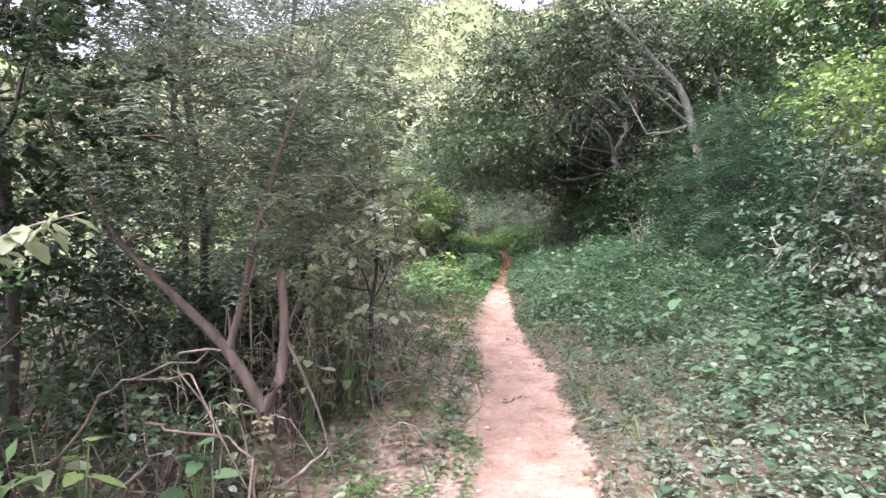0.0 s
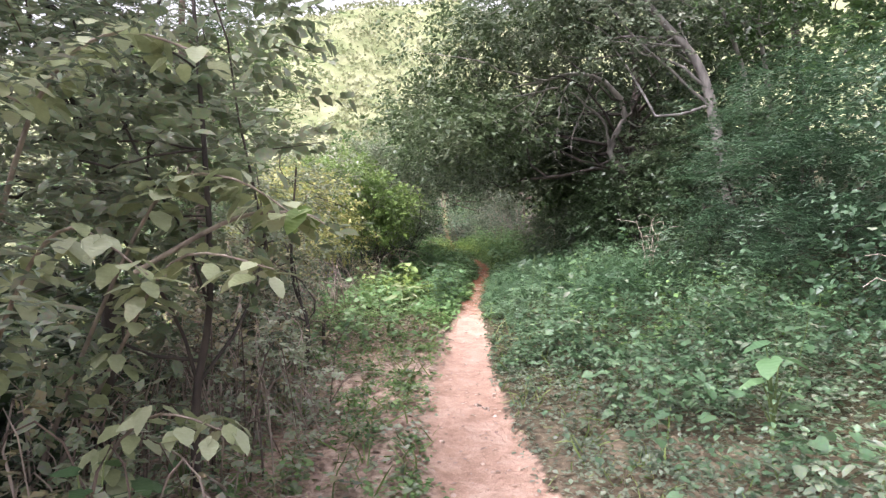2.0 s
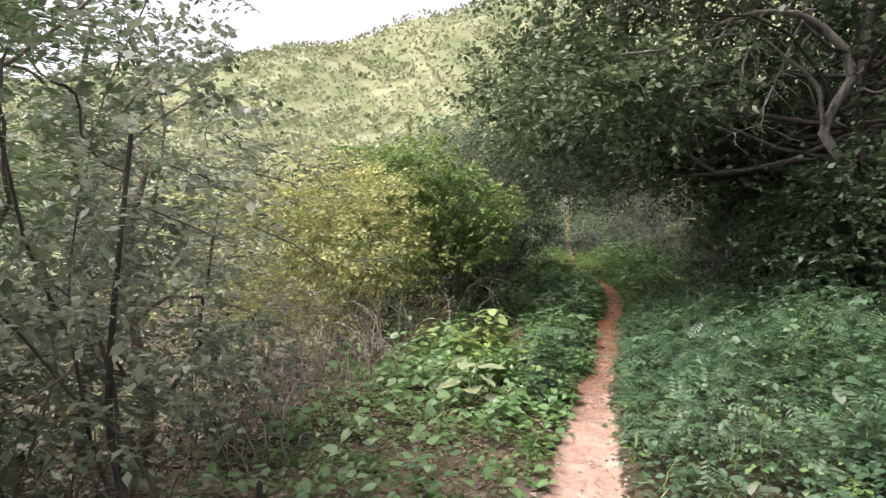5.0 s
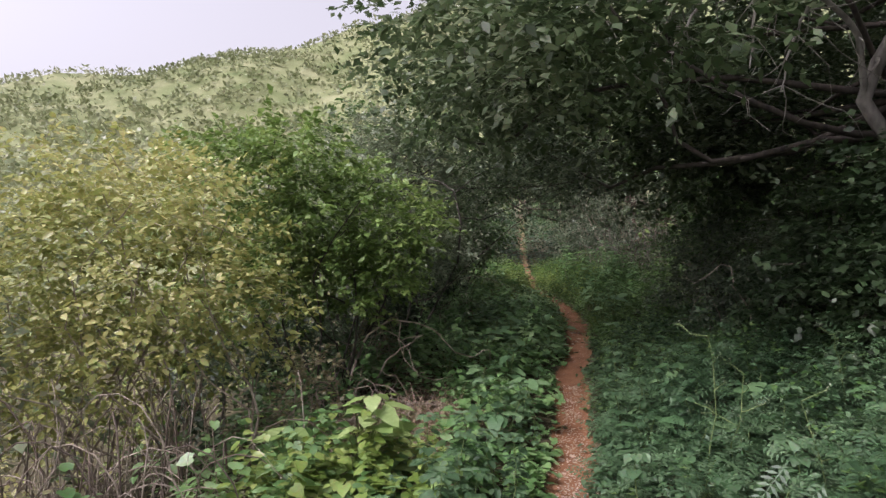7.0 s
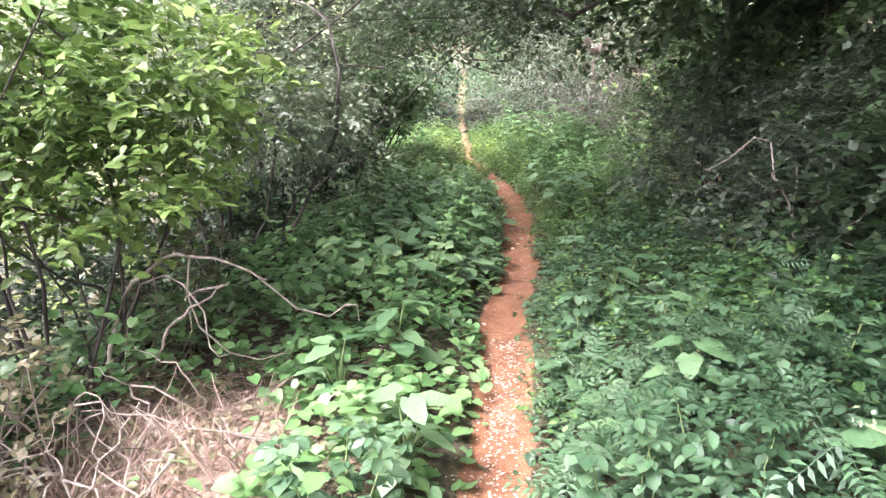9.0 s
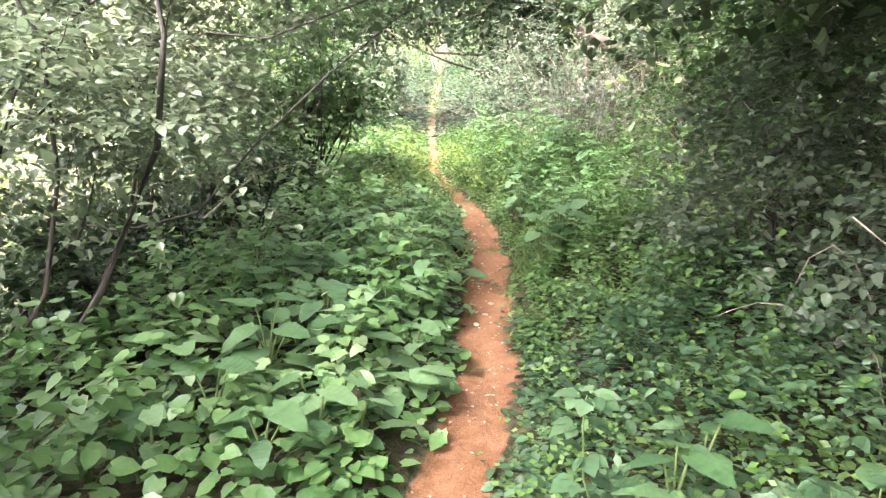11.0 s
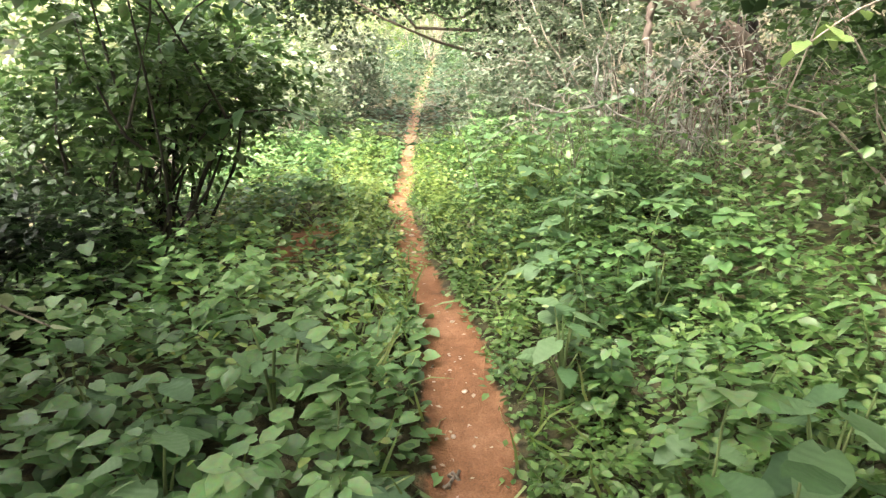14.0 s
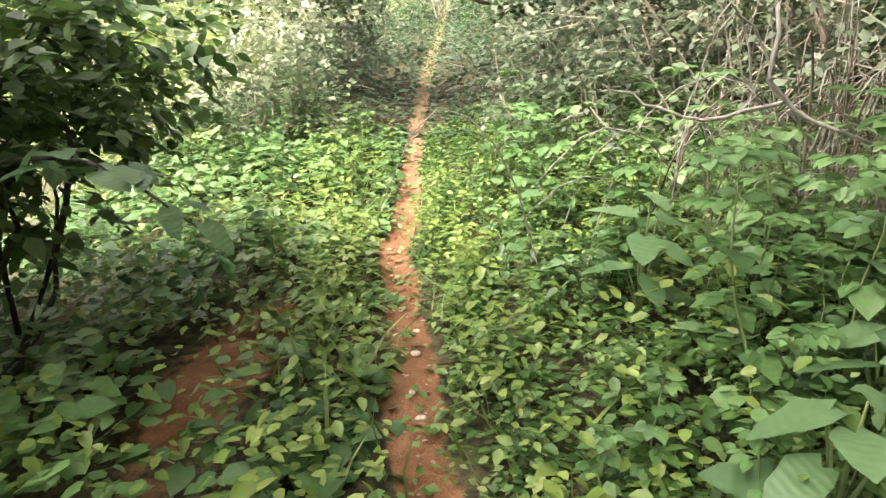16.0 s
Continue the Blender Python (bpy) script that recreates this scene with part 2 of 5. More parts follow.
def mesh_from(name, verts, quads, mat, parent=None, label="", smooth_faces=False):
    """A mesh object from arrays: verts (n, 3) and faces (m, k) of one size k."""
    verts, quads = np.asarray(verts, np.float32), np.asarray(quads, np.int32)
    me = bpy.data.meshes.new(name)
    k = quads.shape[1]
    me.vertices.add(len(verts))
    me.vertices.foreach_set("co", verts.ravel())
    me.loops.add(quads.size)
    me.loops.foreach_set("vertex_index", quads.ravel())
    me.polygons.add(len(quads))
    me.polygons.foreach_set("loop_start", np.arange(0, quads.size, k, dtype=np.int32))
    if smooth_faces:
        me.polygons.foreach_set("use_smooth", np.ones(len(quads), bool))
    me.update(calc_edges=True)
    me.materials.append(mat)
    ob = new(name, me)
    if parent is not None:
        ob.parent = parent
    if label:
        tagged(ob, label)
    return ob


def soil_weights(x, y):
    d = x - track_x(y)
    w = np.interp(y, TRACK_Y, TRACK_W)
    track = 1 - smooth(w * 0.75, w * 1.45, np.abs(d))
    track = track * (1 - smooth(44, 50, y))
    bare = np.exp(-(((x + .3) / .35) ** 2 + ((y - 10.2) / .6) ** 2)) * .7       # bare patch by the stake
    bare += np.exp(-(((x - .58) / .21) ** 2 + ((y - 24.45) / .75) ** 2)) * 1.3   # worn patch beside the upper track
    bare += np.exp(-(((d + .42) / .25) ** 2 + ((y - 8.5) / 2.6) ** 2)) * .5
    red = smooth(11.5, 15, y) * (1 - .45 * smooth(26, 31, y))
    litter = smooth(.4, -.2, d) * smooth(12.5, 9, y) * smooth(-3.5, -2, d) + np.exp(-(((x + .3) / .7) ** 2 + ((y - 15.8) / 1.2) ** 2))
    litter = np.maximum(litter, .2 * smooth(.1, .3, d) * smooth(2.4, 1.2, d) * smooth(10, 7, y))
    grass = smooth(30, 48, np.hypot(x, y - 8))
    return np.clip(np.maximum(track, bare), 0, 1), red, np.clip(litter, 0, 1), grass


def build_ground():
    gx = np.concatenate([-np.geomspace(700, 7.2, 44), np.arange(-7, -.7, .15), np.arange(-.66, .68, .06), np.arange(.74, 7.5, .15), np.geomspace(7.7, 700, 44)])
    gy = np.concatenate([-np.geomspace(200, 2.2, 20), np.arange(-2, 32, .14), np.geomspace(32.2, 900, 60)])
    X, Y = np.meshgrid(gx, gy)
    X = X + track_x(Y) * (1 - smooth(6, 40, np.abs(X)))
    Z = ground_z(X, Y)
    nx, ny = len(gx), len(gy)
    i = np.arange(nx * ny).reshape(ny, nx)
    q = np.stack([i[:-1, :-1], i[:-1, 1:], i[1:, 1:], i[1:, :-1]], -1).reshape(-1, 4)
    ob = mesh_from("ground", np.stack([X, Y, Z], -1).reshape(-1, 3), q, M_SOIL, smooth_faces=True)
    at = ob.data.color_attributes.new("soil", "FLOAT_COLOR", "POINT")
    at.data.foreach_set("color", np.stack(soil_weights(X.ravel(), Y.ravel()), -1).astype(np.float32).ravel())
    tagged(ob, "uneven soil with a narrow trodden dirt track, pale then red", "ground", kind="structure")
    return ob


build_ground()

# ---- leaf and wood builders ----
OVATE = (np.array([(0, 0, 0), (.30, .30, .07), (.24, .68, .03), (0, 1, -.10), (-.24, .68, .03), (-.30, .30, .07)]),
         [(0, 1, 2, 3), (0, 3, 4, 5)])
HEART = (np.array([(0, .07, 0), (.25, -.05, .05), (.45, .27, .08), (.33, .66, .03), (0, 1, -.15), (0, .48, -.015), (-.33, .66, .03), (-.45, .27, .08), (-.25, -.05, .05)]),
         [(0, 1, 2, 5), (5, 2, 3, 4), (5, 4, 6, 7), (0, 5, 7, 8)])
NARROW = (np.array([(0, 0, 0), (.16, .45, .04), (0, 1, -.06), (-.16, .45, .04)]), [(0, 1, 2, 3)])
DIAMOND = (np.array([(0, 0, 0), (.34, .45, .06), (0, 1, -.05), (-.34, .45, .06)]), [(0, 1, 2, 3)])
BLADE = (np.array([(-.02, 0, 0), (.02, 0, 0), (.015, .6, .05), (-.015, .6, .05), (.002, 1, -.1), (-.002, 1, -.1)]), [(0, 1, 2, 3), (3, 2, 4, 5)])


def pinnate(pairs=6, wide=.30):
    v, f = [], []
    for i in range(pairs):
        y = .12 + .80 * i / (pairs - 1)
        L = wide * (1 - .55 * abs(i / (pairs - 1) - .35))
        for s in (1, -1):
            k = len(v)
            v += [(0, y, 0), (s * L * .5, y + .02, .03), (s * L, y + .13, -.03), (s * L * .45, y + .11, .03)]
            f.append((k, k + 1, k + 2, k + 3) if s > 0 else (k, k + 3, k + 2, k + 1))
    k = len(v)
    v += [(-.008, 0, 0), (.008, 0, 0), (.004, 1, -.05), (-.004, 1, -.05)]
    f.append((k, k + 1, k + 2, k + 3))
    return np.array(v), f


PINNATE = pinnate()
FEATHER = (lambda v, f: (v[:-4], f[:-1]))(*pinnate(3, .5))


def unit(v):
    return v / np.maximum(np.linalg.norm(v, axis=-1, keepdims=True), 1e-6)


def leaves(name, places, ways, sizes, template, mat, parent=None, label="", rs=None, up=0.7, wide=1.0):
    """Leaves in one mesh: each starts at its place and runs along its way, its face turned mostly up."""
    rs = rs or np.random.RandomState(1)
    T, F = template
    P, D = np.asarray(places, float), unit(np.asarray(ways, float))
    ref = rs.normal(size=P.shape) * (1 - up)
    ref[:, 2] += up
    side = unit(np.cross(D, ref))
    nor = np.cross(side, D)
    s = np.asarray(sizes, float)[:, None, None]
    V = P[:, None, :] + s * (T[None, :, :1] * wide * side[:, None] + T[None, :, 1:2] * D[:, None] + T[None, :, 2:] * nor[:, None])
    q = (np.arange(len(P))[:, None, None] * len(T) + np.array(F)[None]).reshape(-1, 4)
    return mesh_from(name, V.reshape(-1, 3), q, mat, parent, label)


def tube_arrays(lines, sides=6):
    """Vertices and faces of round, tapering limbs along lines of (x, y, z, radius)."""
    V, Q, o = [], [], 0
    ang = np.linspace(0, 2 * np.pi, sides, endpoint=False)
    for ln in lines:
        ln = np.asarray(ln, float)
        p, r = ln[:, :3], ln[:, 3]
        t = unit(np.gradient(p, axis=0))
        ref = np.where(np.abs(t[:, 2:]) > .9, np.array([[1., 0, 0]]), np.array([[0, 0, 1.]]))
        u = unit(np.cross(t, ref))
        w = np.cross(t, u)
        ring = p[:, None] + r[:, None, None] * (np.cos(ang)[None, :, None] * u[:, None] + np.sin(ang)[None, :, None] * w[:, None])
        V.append(ring.reshape(-1, 3))
        m = len(p)
        i = np.arange(m * sides).reshape(m, sides) + o
        Q.append(np.stack([i[:-1], np.roll(i[:-1], -1, 1), np.roll(i[1:], -1, 1), i[1:]], -1).reshape(-1, 4))
        o += m * sides
    return np.concatenate(V), np.concatenate(Q)


def tubes(name, lines, mat, parent=None, label="", sides=5):
    v, q = tube_arrays(lines, sides)
    return mesh_from(name, v, q, mat, parent, label, smooth_faces=True)


def limb(a, b, r0, r1, rs, bend=.12, n=8):
    """A crooked limb from a to b."""
    a, b = np.asarray(a, float), np.asarray(b, float)
    t = np.linspace(0, 1, n)[:, None]
    L = np.linalg.norm(b - a)
    p = a + (b - a) * t
    off = rs.normal(size=3) * bend * L
    off2 = rs.normal(size=3) * bend * L * .5
    p = p + off * np.sin(np.pi * t) + off2 * np.sin(2 * np.pi * t) + rs.normal(size=(n, 3)) * L * .012 * np.sin(np.pi * t)
    return np.concatenate([p, r0 + (r1 - r0) * t], 1)


def smooth_line(points, n=14):
    """A rounded line through points of (x, y, z, radius)."""
    P = np.asarray(points, float)
    k = np.linspace(0, len(P) - 1, n)
    out = []
    for u in k:
        i = min(int(u), len(P) - 2)
        f = u - i
        p0, p1, p2, p3 = P[max(i - 1, 0)], P[i], P[i + 1], P[min(i + 2, len(P) - 1)]
        out.append(.5 * (2 * p1 + (p2 - p0) * f + (2 * p0 - 5 * p1 + 4 * p2 - p3) * f * f + (3 * p1 - p0 - 3 * p2 + p3) * f ** 3))
    return np.array(out)


def empty_at(name, x, y, z=None, label="", category="", group=""):
    ob = new(name)
    ob.location = (x, y, float(ground_z(x, y)) if z is None else z)
    ob.empty_display_size = .1
    return tagged(ob, label, category, group)


def spray(blobs, clumps, per, rs, shell=.45, spread=.3):
    """Leaves along short side twigs that stand out of ellipsoids (x, y, z, rx, ry, rz): places, ways, twig starts and twig ends."""
    vol = np.array([b[3] * b[4] + b[4] * b[5] + b[3] * b[5] for b in blobs])
    pick = rs.choice(len(blobs), clumps, p=vol / vol.sum())
    B = np.array(blobs, float)[pick]
    u = unit(rs.normal(size=(clumps, 3)))
    lump = 1 + .22 * np.sin(u[:, 0] * 5 + pick) * np.sin(u[:, 1] * 6 + 2 * pick) + .15 * np.sin(u[:, 2] * 9 + u[:, 0] * 7)
    rad = (1 - shell * rs.rand(clumps) ** 1.3)[:, None] * (lump + .07 * rs.normal(size=clumps))[:, None]
    C = B[:, :3] + B[:, 3:] * u * rad
    way = unit(unit(u / B[:, 3:]) * np.array([1, 1, .55]) + rs.normal(size=(clumps, 3)) * np.array([.5, .5, .3]) + np.array([0, 0, .08]))
    L = spread * rs.uniform(.5, 1.4, clumps) * B[:, 3:].mean(1) ** .35
    side = unit(np.cross(way, np.array([0, 0, 1.]) + rs.normal(size=(clumps, 3)) * .25))
    t = (np.arange(per) + .5) / per
    sgn = np.where(np.arange(per) % 2, 1., -1.)
    n = clumps * per
    P = C[:, None] + way[:, None] * (L[:, None] * t)[..., None] + rs.normal(size=(clumps, per, 3)) * (.06 * L)[:, None, None]
    P[:, :, 2] -= (.25 * L)[:, None] * t ** 2
    W = way[:, None] * .55 + side[:, None] * sgn[None, :, None] * .8 + rs.normal(size=(clumps, per, 3)) * .3
    W[:, :, 2] -= .18
    E = C + way * L[:, None]
    E[:, 2] -= .25 * L
    return P.reshape(n, 3), W.reshape(n, 3), C, E


def plant(name, at, blobs, mat, bark, label, category="shrub", group="", clumps=120, per=14, size=.06, template=DIAMOND, stems=5,
          stem_r=.02, trunk=None, trunk_r=.06, seed=1, shell=.5, spread=.32, twigs=60, up=.72, wide=1.0, foot=.12, limbs=()):
    """A tree or shrub: its stems or trunk, limbs out to the leaves, twigs and a crown. Blobs, trunk and limbs are relative to its foot."""
    rs = np.random.RandomState(seed)
    root = empty_at(name, at[0], at[1], None if len(at) < 3 else at[2], label, category, group)
    P, W, C, E = spray(blobs, int(clumps * .86), per, rs, shell, spread)
    S = 1.06 * size * rs.uniform(.55, 1.35, len(P))
    floor = ground_z(P[:, 0] + at[0], P[:, 1] + at[1]) - root.location.z + .03
    px, py, pz = P[:, 0] + at[0], P[:, 1] + at[1], P[:, 2] + root.location.z
    trodden = (np.abs(px - track_x(py)) < .62) & (pz < np.interp(py, RISE_Y, TRACK_Z) + np.where(py < 19.3, 2.25, 1.72))
    keep = (P[:, 2] > floor) & ~trodden
    leaves("crown", P[keep], W[keep], S[keep], template, mat, root, rs=rs, up=up, wide=wide)
    ln = None
    if trunk is not None:
        ln = smooth_line([(*p, trunk_r * (1 - .65 * i / (len(trunk) - 1))) for i, p in enumerate(trunk)], 16)
        ln[0, 3] *= 1.35
        ln[0, 2] -= .12
        tubes("trunk", [ln], bark, root, sides=10)
    forks = []
    for pts in limbs:
        forks.append(smooth_line(pts, 12))
        tubes("limb", [forks[-1]], bark, root, sides=8)
    idx = rs.choice(len(C), min(stems, len(C)), replace=False)
    for j in idx:
        if forks:
            f = min(forks, key=lambda q: np.abs(q[6:, :3] - C[j]).sum(1).min())
            c = f[6 + int(np.abs(f[6:, :3] - C[j]).sum(1).argmin())]
            tubes("limb", [limb(c[:3], C[j], min(c[3] * .6, .012), .004, rs)], bark, root)
        elif ln is not None:
            k = min(rs.randint(5, 15), 4 + int(np.searchsorted(ln[4:, 2], C[j, 2] - .2)))
            k = min(max(k, 3), 15)
            tubes("limb", [limb(ln[k, :3], C[j], min(ln[k, 3] * .5, .012 + .25 * ln[k, 3]), .005, rs)], bark, root)
        else:
            start = np.array([rs.normal() * foot, rs.normal() * foot, -.06])
            tubes("stem", [limb(start, C[j], stem_r * rs.uniform(.6, 1.3), .004, rs)], bark, root)
    if twigs:
        lines = []
        for j in rs.choice(len(C), min(int(twigs * .65), len(C)), replace=False):
            lines.append(limb(C[j], E[j], .004, .0015, rs, n=3, bend=.05))
        tagged(tubes("twig_mass", lines, bark, root, sides=3), "fine leafy twigs", kind="stuff")
    return root


def scatter(name, n, xr, yr, keep, height, size, template, mat, label, category, seed, lift=(.2, 1), parent=None, wide=1.0, flat=.3, up=.8, cell=.17):
    """Leaves of a low carpet of plants. keep(x, y) gives the chance, height(x, y) how tall the growth stands."""
    rs = np.random.RandomState(seed)
    x, y = rs.uniform(*xr, n), rs.uniform(*yr, n)
    # plants stand in tufts, their leaves turned outward and drooping at the rim
    tuft = rs.rand(n) < .8
    ix, iy = np.round(x / cell), np.round(y / cell)
    cx = (ix + .45 * np.sin(iy * 12.9 + ix * 3.1)) * cell
    cy = (iy + .45 * np.sin(ix * 7.7 + iy * 5.3)) * cell
    ox, oy = rs.normal(size=n) * cell * .36, rs.normal(size=n) * cell * .36
    x, y = np.where(tuft, cx + ox, x), np.where(tuft, cy + oy, y)
    a = np.where(tuft, np.arctan2(oy, ox) + rs.normal(size=n) * .7, rs.uniform(0, 6.28, n))
    dome = np.where(tuft, (1 - .42 * np.clip((ox ** 2 + oy ** 2) / (.7 * cell) ** 2, 0, 1)) * (.72 + .56 * np.mod(np.sin(ix * 91.7 + iy * 47.3) * 437.58, 1)), .8)
    ok = rs.rand(n) < keep(x, y)
    x, y, a = x[ok], y[ok], a[ok]
    m = len(x)
    hgt = height(x, y) * dome[ok] * (1 + .40 * waves(x, y, .5, seed + 7) + .3 * waves(x, y, 1.4, seed + 9))
    z = ground_z(x, y) + np.maximum(hgt, .02) * (lift[0] + (lift[1] - lift[0]) * rs.rand(m) ** .6)
    W = np.stack([np.cos(a), np.sin(a), rs.normal(size=m) * flat - .12], -1)
    ob = leaves(name, np.stack([x, y, z], -1), W, size * rs.uniform(.55, 1.4, m), template, mat, parent, rs=rs, up=up, wide=wide)
    return tagged(ob, label, category, kind="stuff")


def off_track(x, y, soft=.12, extra=0.0):
    w = np.interp(y, TRACK_Y, TRACK_W) + extra
    return smooth(w - soft * .4, w + soft, np.abs(x - track_x(y)))


# ---- low growth ----
def right_cover(x, y):
    d = x - track_x(y)
    return off_track(x, y, .22) * smooth(0, .1, d) * (0.7 + .3 * smooth(.4, 1.2, d + .15 * (y - 4))) * np.clip(.8 + .35 * waves(x, y, 1.5, 11), 0, 1)


def worn(x, y):
    return np.clip(2.0 * np.exp(-(((x - .58) / .21) ** 2 + ((y - 24.45) / .75) ** 2)), 0, .96)


def left_cover(x, y):
    d = x - track_x(y)
    dense = smooth(11.3, 14.2, y)
    bare = 1.7 * np.exp(-(((x + .2) / .55) ** 2 + ((y - 15.55) / .95) ** 2)) + worn(x, y) + .85 * smooth(-.4, -1.0, x) * smooth(11.5, 12.5, y) * smooth(15.2, 14.4, y)
    return off_track(x, y, .18) * smooth(0, -.1, d) * (dense + (1 - dense) * .12 * np.clip(1 + waves(x, y, .8, 12), 0, 1)) * np.clip(1 - bare, 0, 1)


def tall(x, y):
    d = np.abs(x - track_x(y))
    return (.05 + .34 * smooth(.1, .9, d) * smooth(4, 9, y + d) + .10 * smooth(.8, 2.5, d)) * np.clip(1 + .4 * waves(x, y, 1.1, 61), .55, 1.5)


def low(x, y):
    return .05 + .14 * smooth(.3, 1.5, np.abs(x - track_x(y)))


scatter("ground_cover", 62000, (.4, 4.2), (2, 10), right_cover, low, .036, DIAMOND, M_GREY, "low pale green herbs beside the dirt track", "undergrowth", 21)
scatter("ground_cover", 50000, (.5, 5.0), (6, 15.5), lambda x, y: right_cover(x, y) * smooth(7.5, 10, y), tall, .052, OVATE, M_NETTLE, "dense blue-green nettle-like herbs in the shade", "undergrowth", 22, cell=.2)
scatter("ground_cover", 30000, (.5, 4.5), (2, 9), lambda x, y: right_cover(x, y) * smooth(.4, 1.8, x - track_x(y)), tall, .042, OVATE, M_NETTLE, "taller leafy herbs on the glade", "undergrowth", 28)
# same carpet as the next one; the crown's shade is put into darker leaves
scatter("ground_cover", 24000, (.8, 3.4), (14, 19.4), lambda x, y: np.clip(1.5 * right_cover(x, y), 0, 1), tall, .052, OVATE, M_NETTLE, "thick leafy carpet, leaves darkened for the shade under the crown", "undergrowth", 23)
scatter("ground_cover", 42000, (.8, 3.4), (19, 29.5), lambda x, y: np.clip(1.5 * right_cover(x, y), 0, 1), tall, .048, OVATE, M_HERB, "thick green leafy carpet beside the red track", "undergrowth", 53)
scatter("ground_cover", 41000, (-1.5, 2), (10, 29.5), lambda x, y: np.clip(1.2 * left_cover(x, y), 0, 1), tall, .07, HEART, M_BROAD, "broad green leaves in a thick carpet beside the track", "undergrowth", 24, cell=.23)
scatter("ground_cover", 40000, (-3.5, .8), (1, 12), left_cover, low, .045, DIAMOND, M_GREY, "sparse small herbs among dry leaf litter", "undergrowth", 25)
scatter("ground_cover", 24000, (2.6, 5.5), (14, 29), right_cover, tall, .06, OVATE, M_HERB, "green leafy herbs below the bank", "undergrowth", 31)
scatter("ground_cover", 30000, (.9, 3.0), (16, 27), lambda x, y: off_track(x, y, .2) * (x > track_x(y)), lambda x, y: tall(x, y) * .9 + .03, .035, DIAMOND, M_BRIGHT, "tiny bright herbs at the edge of the red track", "undergrowth", 32)
scatter("ground_cover", 27000, (-3, 4.5), (28.5, 60), lambda x, y: np.clip(off_track(x, y, .1) + .15, 0, 1), tall, .12, DIAMOND, M_TEAL, "herbs on the upper slope", "undergrowth", 33)
scatter("ground_cover", 2500, (.6, 2.0), (23.4, 34), lambda x, y: .8 * (1 - off_track(x, y, .12)), lambda x, y: .05 + 0 * x, .05, DIAMOND, M_BRIGHT, "small herbs creeping over the narrow track", "undergrowth", 38)
scatter("ground_cover", 3200, (.4, 1.6), (32, 46), lambda x, y: 1 - off_track(x, y, .12), lambda x, y: .14 + 0 * x, .08, DIAMOND, M_MID, "herbs that close over the upper track", "undergrowth", 67)
scatter("ground_cover", 20000, (-1.4, 1.0), (8, 14.5), lambda x, y: off_track(x, y, .15) * (x < track_x(y)) * np.clip(.55 + waves(x, y, .8, 43), 0, 1), lambda x, y: low(x, y) + .03 * smooth(10, 13, y), .042, OVATE, M_BRIGHT, "low yellowish herbs on the littered verge", "undergrowth", 44)
scatter("ground_cover", 8000, (-1.4, .7), (2, 9), lambda x, y: off_track(x, y, .15) * (x < track_x(y)) * np.clip(.3 + waves(x, y, .7, 45), 0, 1), low, .05, OVATE, M_PALE, "pale-leaved seedlings on the littered verge", "undergrowth", 46)
scatter("ground_cover", 14000, (-1.2, .8), (2.5, 8.5), lambda x, y: off_track(x, y, .15) * (x < track_x(y)) * np.clip(waves(x, y, .9, 41) + .3, 0, 1), low, .04, DIAMOND, M_HERB, "patchy green herbs on the littered verge", "undergrowth", 39)
scatter("ground_cover", 16000, (1.1, 4.2), (8.5, 14), lambda x, y: right_cover(x, y) * np.clip(waves(x, y, 1.6, 51) * 1.2, 0, 1), lambda x, y: tall(x, y) * 1.15, .05, DIAMOND, M_BRIGHT, "yellowish green herbs among the nettles", "undergrowth", 52)
scatter("lime_herbs", 4400, (-.9, .5), (12.8, 15.0), lambda x, y: off_track(x, y, .15) * np.clip(1.2 - ((x + .1) / .7) ** 2 - ((y - 14.0) / .8) ** 2, 0, 1), lambda x, y: tall(x, y) * 1.0, .06, HEART, M_LIME, "yellow-green leafy herbs round the large leaves", "undergrowth", 66)
scatter("ferny_herbs", 4200, (1.25, 4), (11.2, 16.5), lambda x, y: right_cover(x, y) * .8, lambda x, y: tall(x, y) + .08, .16, PINNATE, M_NETTLE, "feathery dark green herbs at the edge of the track", "undergrowth", 29, lift=(.6, 1.05), flat=.5)
scatter("ground_cover", 13000, (1.2, 4.6), (2.5, 15), lambda x, y: right_cover(x, y) * np.clip(waves(x, y, 1.2, 62) + .25, 0, 1) * smooth(.5, 1.4, x - track_x(y)), lambda x, y: tall(x, y) * 1.25 + .04, .072, HEART, M_NETTLE, "knee-high soft-leaved herbs in clumps on the glade", "undergrowth", 63)
scatter("ground_cover", 3500, (1.2, 4.2), (3, 12), lambda x, y: right_cover(x, y) * np.clip(waves(x, y, 1.4, 64), 0, 1) * smooth(.5, 1.2, x - track_x(y)), lambda x, y: tall(x, y) * 1.3 + .06, .075, OVATE, M_GREY, "pale-leaved herbs standing above the glade", "undergrowth", 65)
scatter("leaf_litter", 36000, (-3.5, .9), (1, 14), lambda x, y: off_track(x, y, .3) * (x < track_x(y)) * .7, lambda x, y: .02 + 0 * x, .045, DIAMOND, M_DRY, "brown dry fallen leaves on the soil", "leaf litter", 26, up=.9, flat=.15)
scatter("leaf_litter", 6000, (-1.4, .7), (14.2, 17.2), lambda x, y: off_track(x, y, .3) * (x < track_x(y)) * .8, lambda x, y: .025 + 0 * x, .042, DIAMOND, M_DRY, "pinkish dry leaves under the shrub", "leaf litter", 47, up=.9, flat=.2)
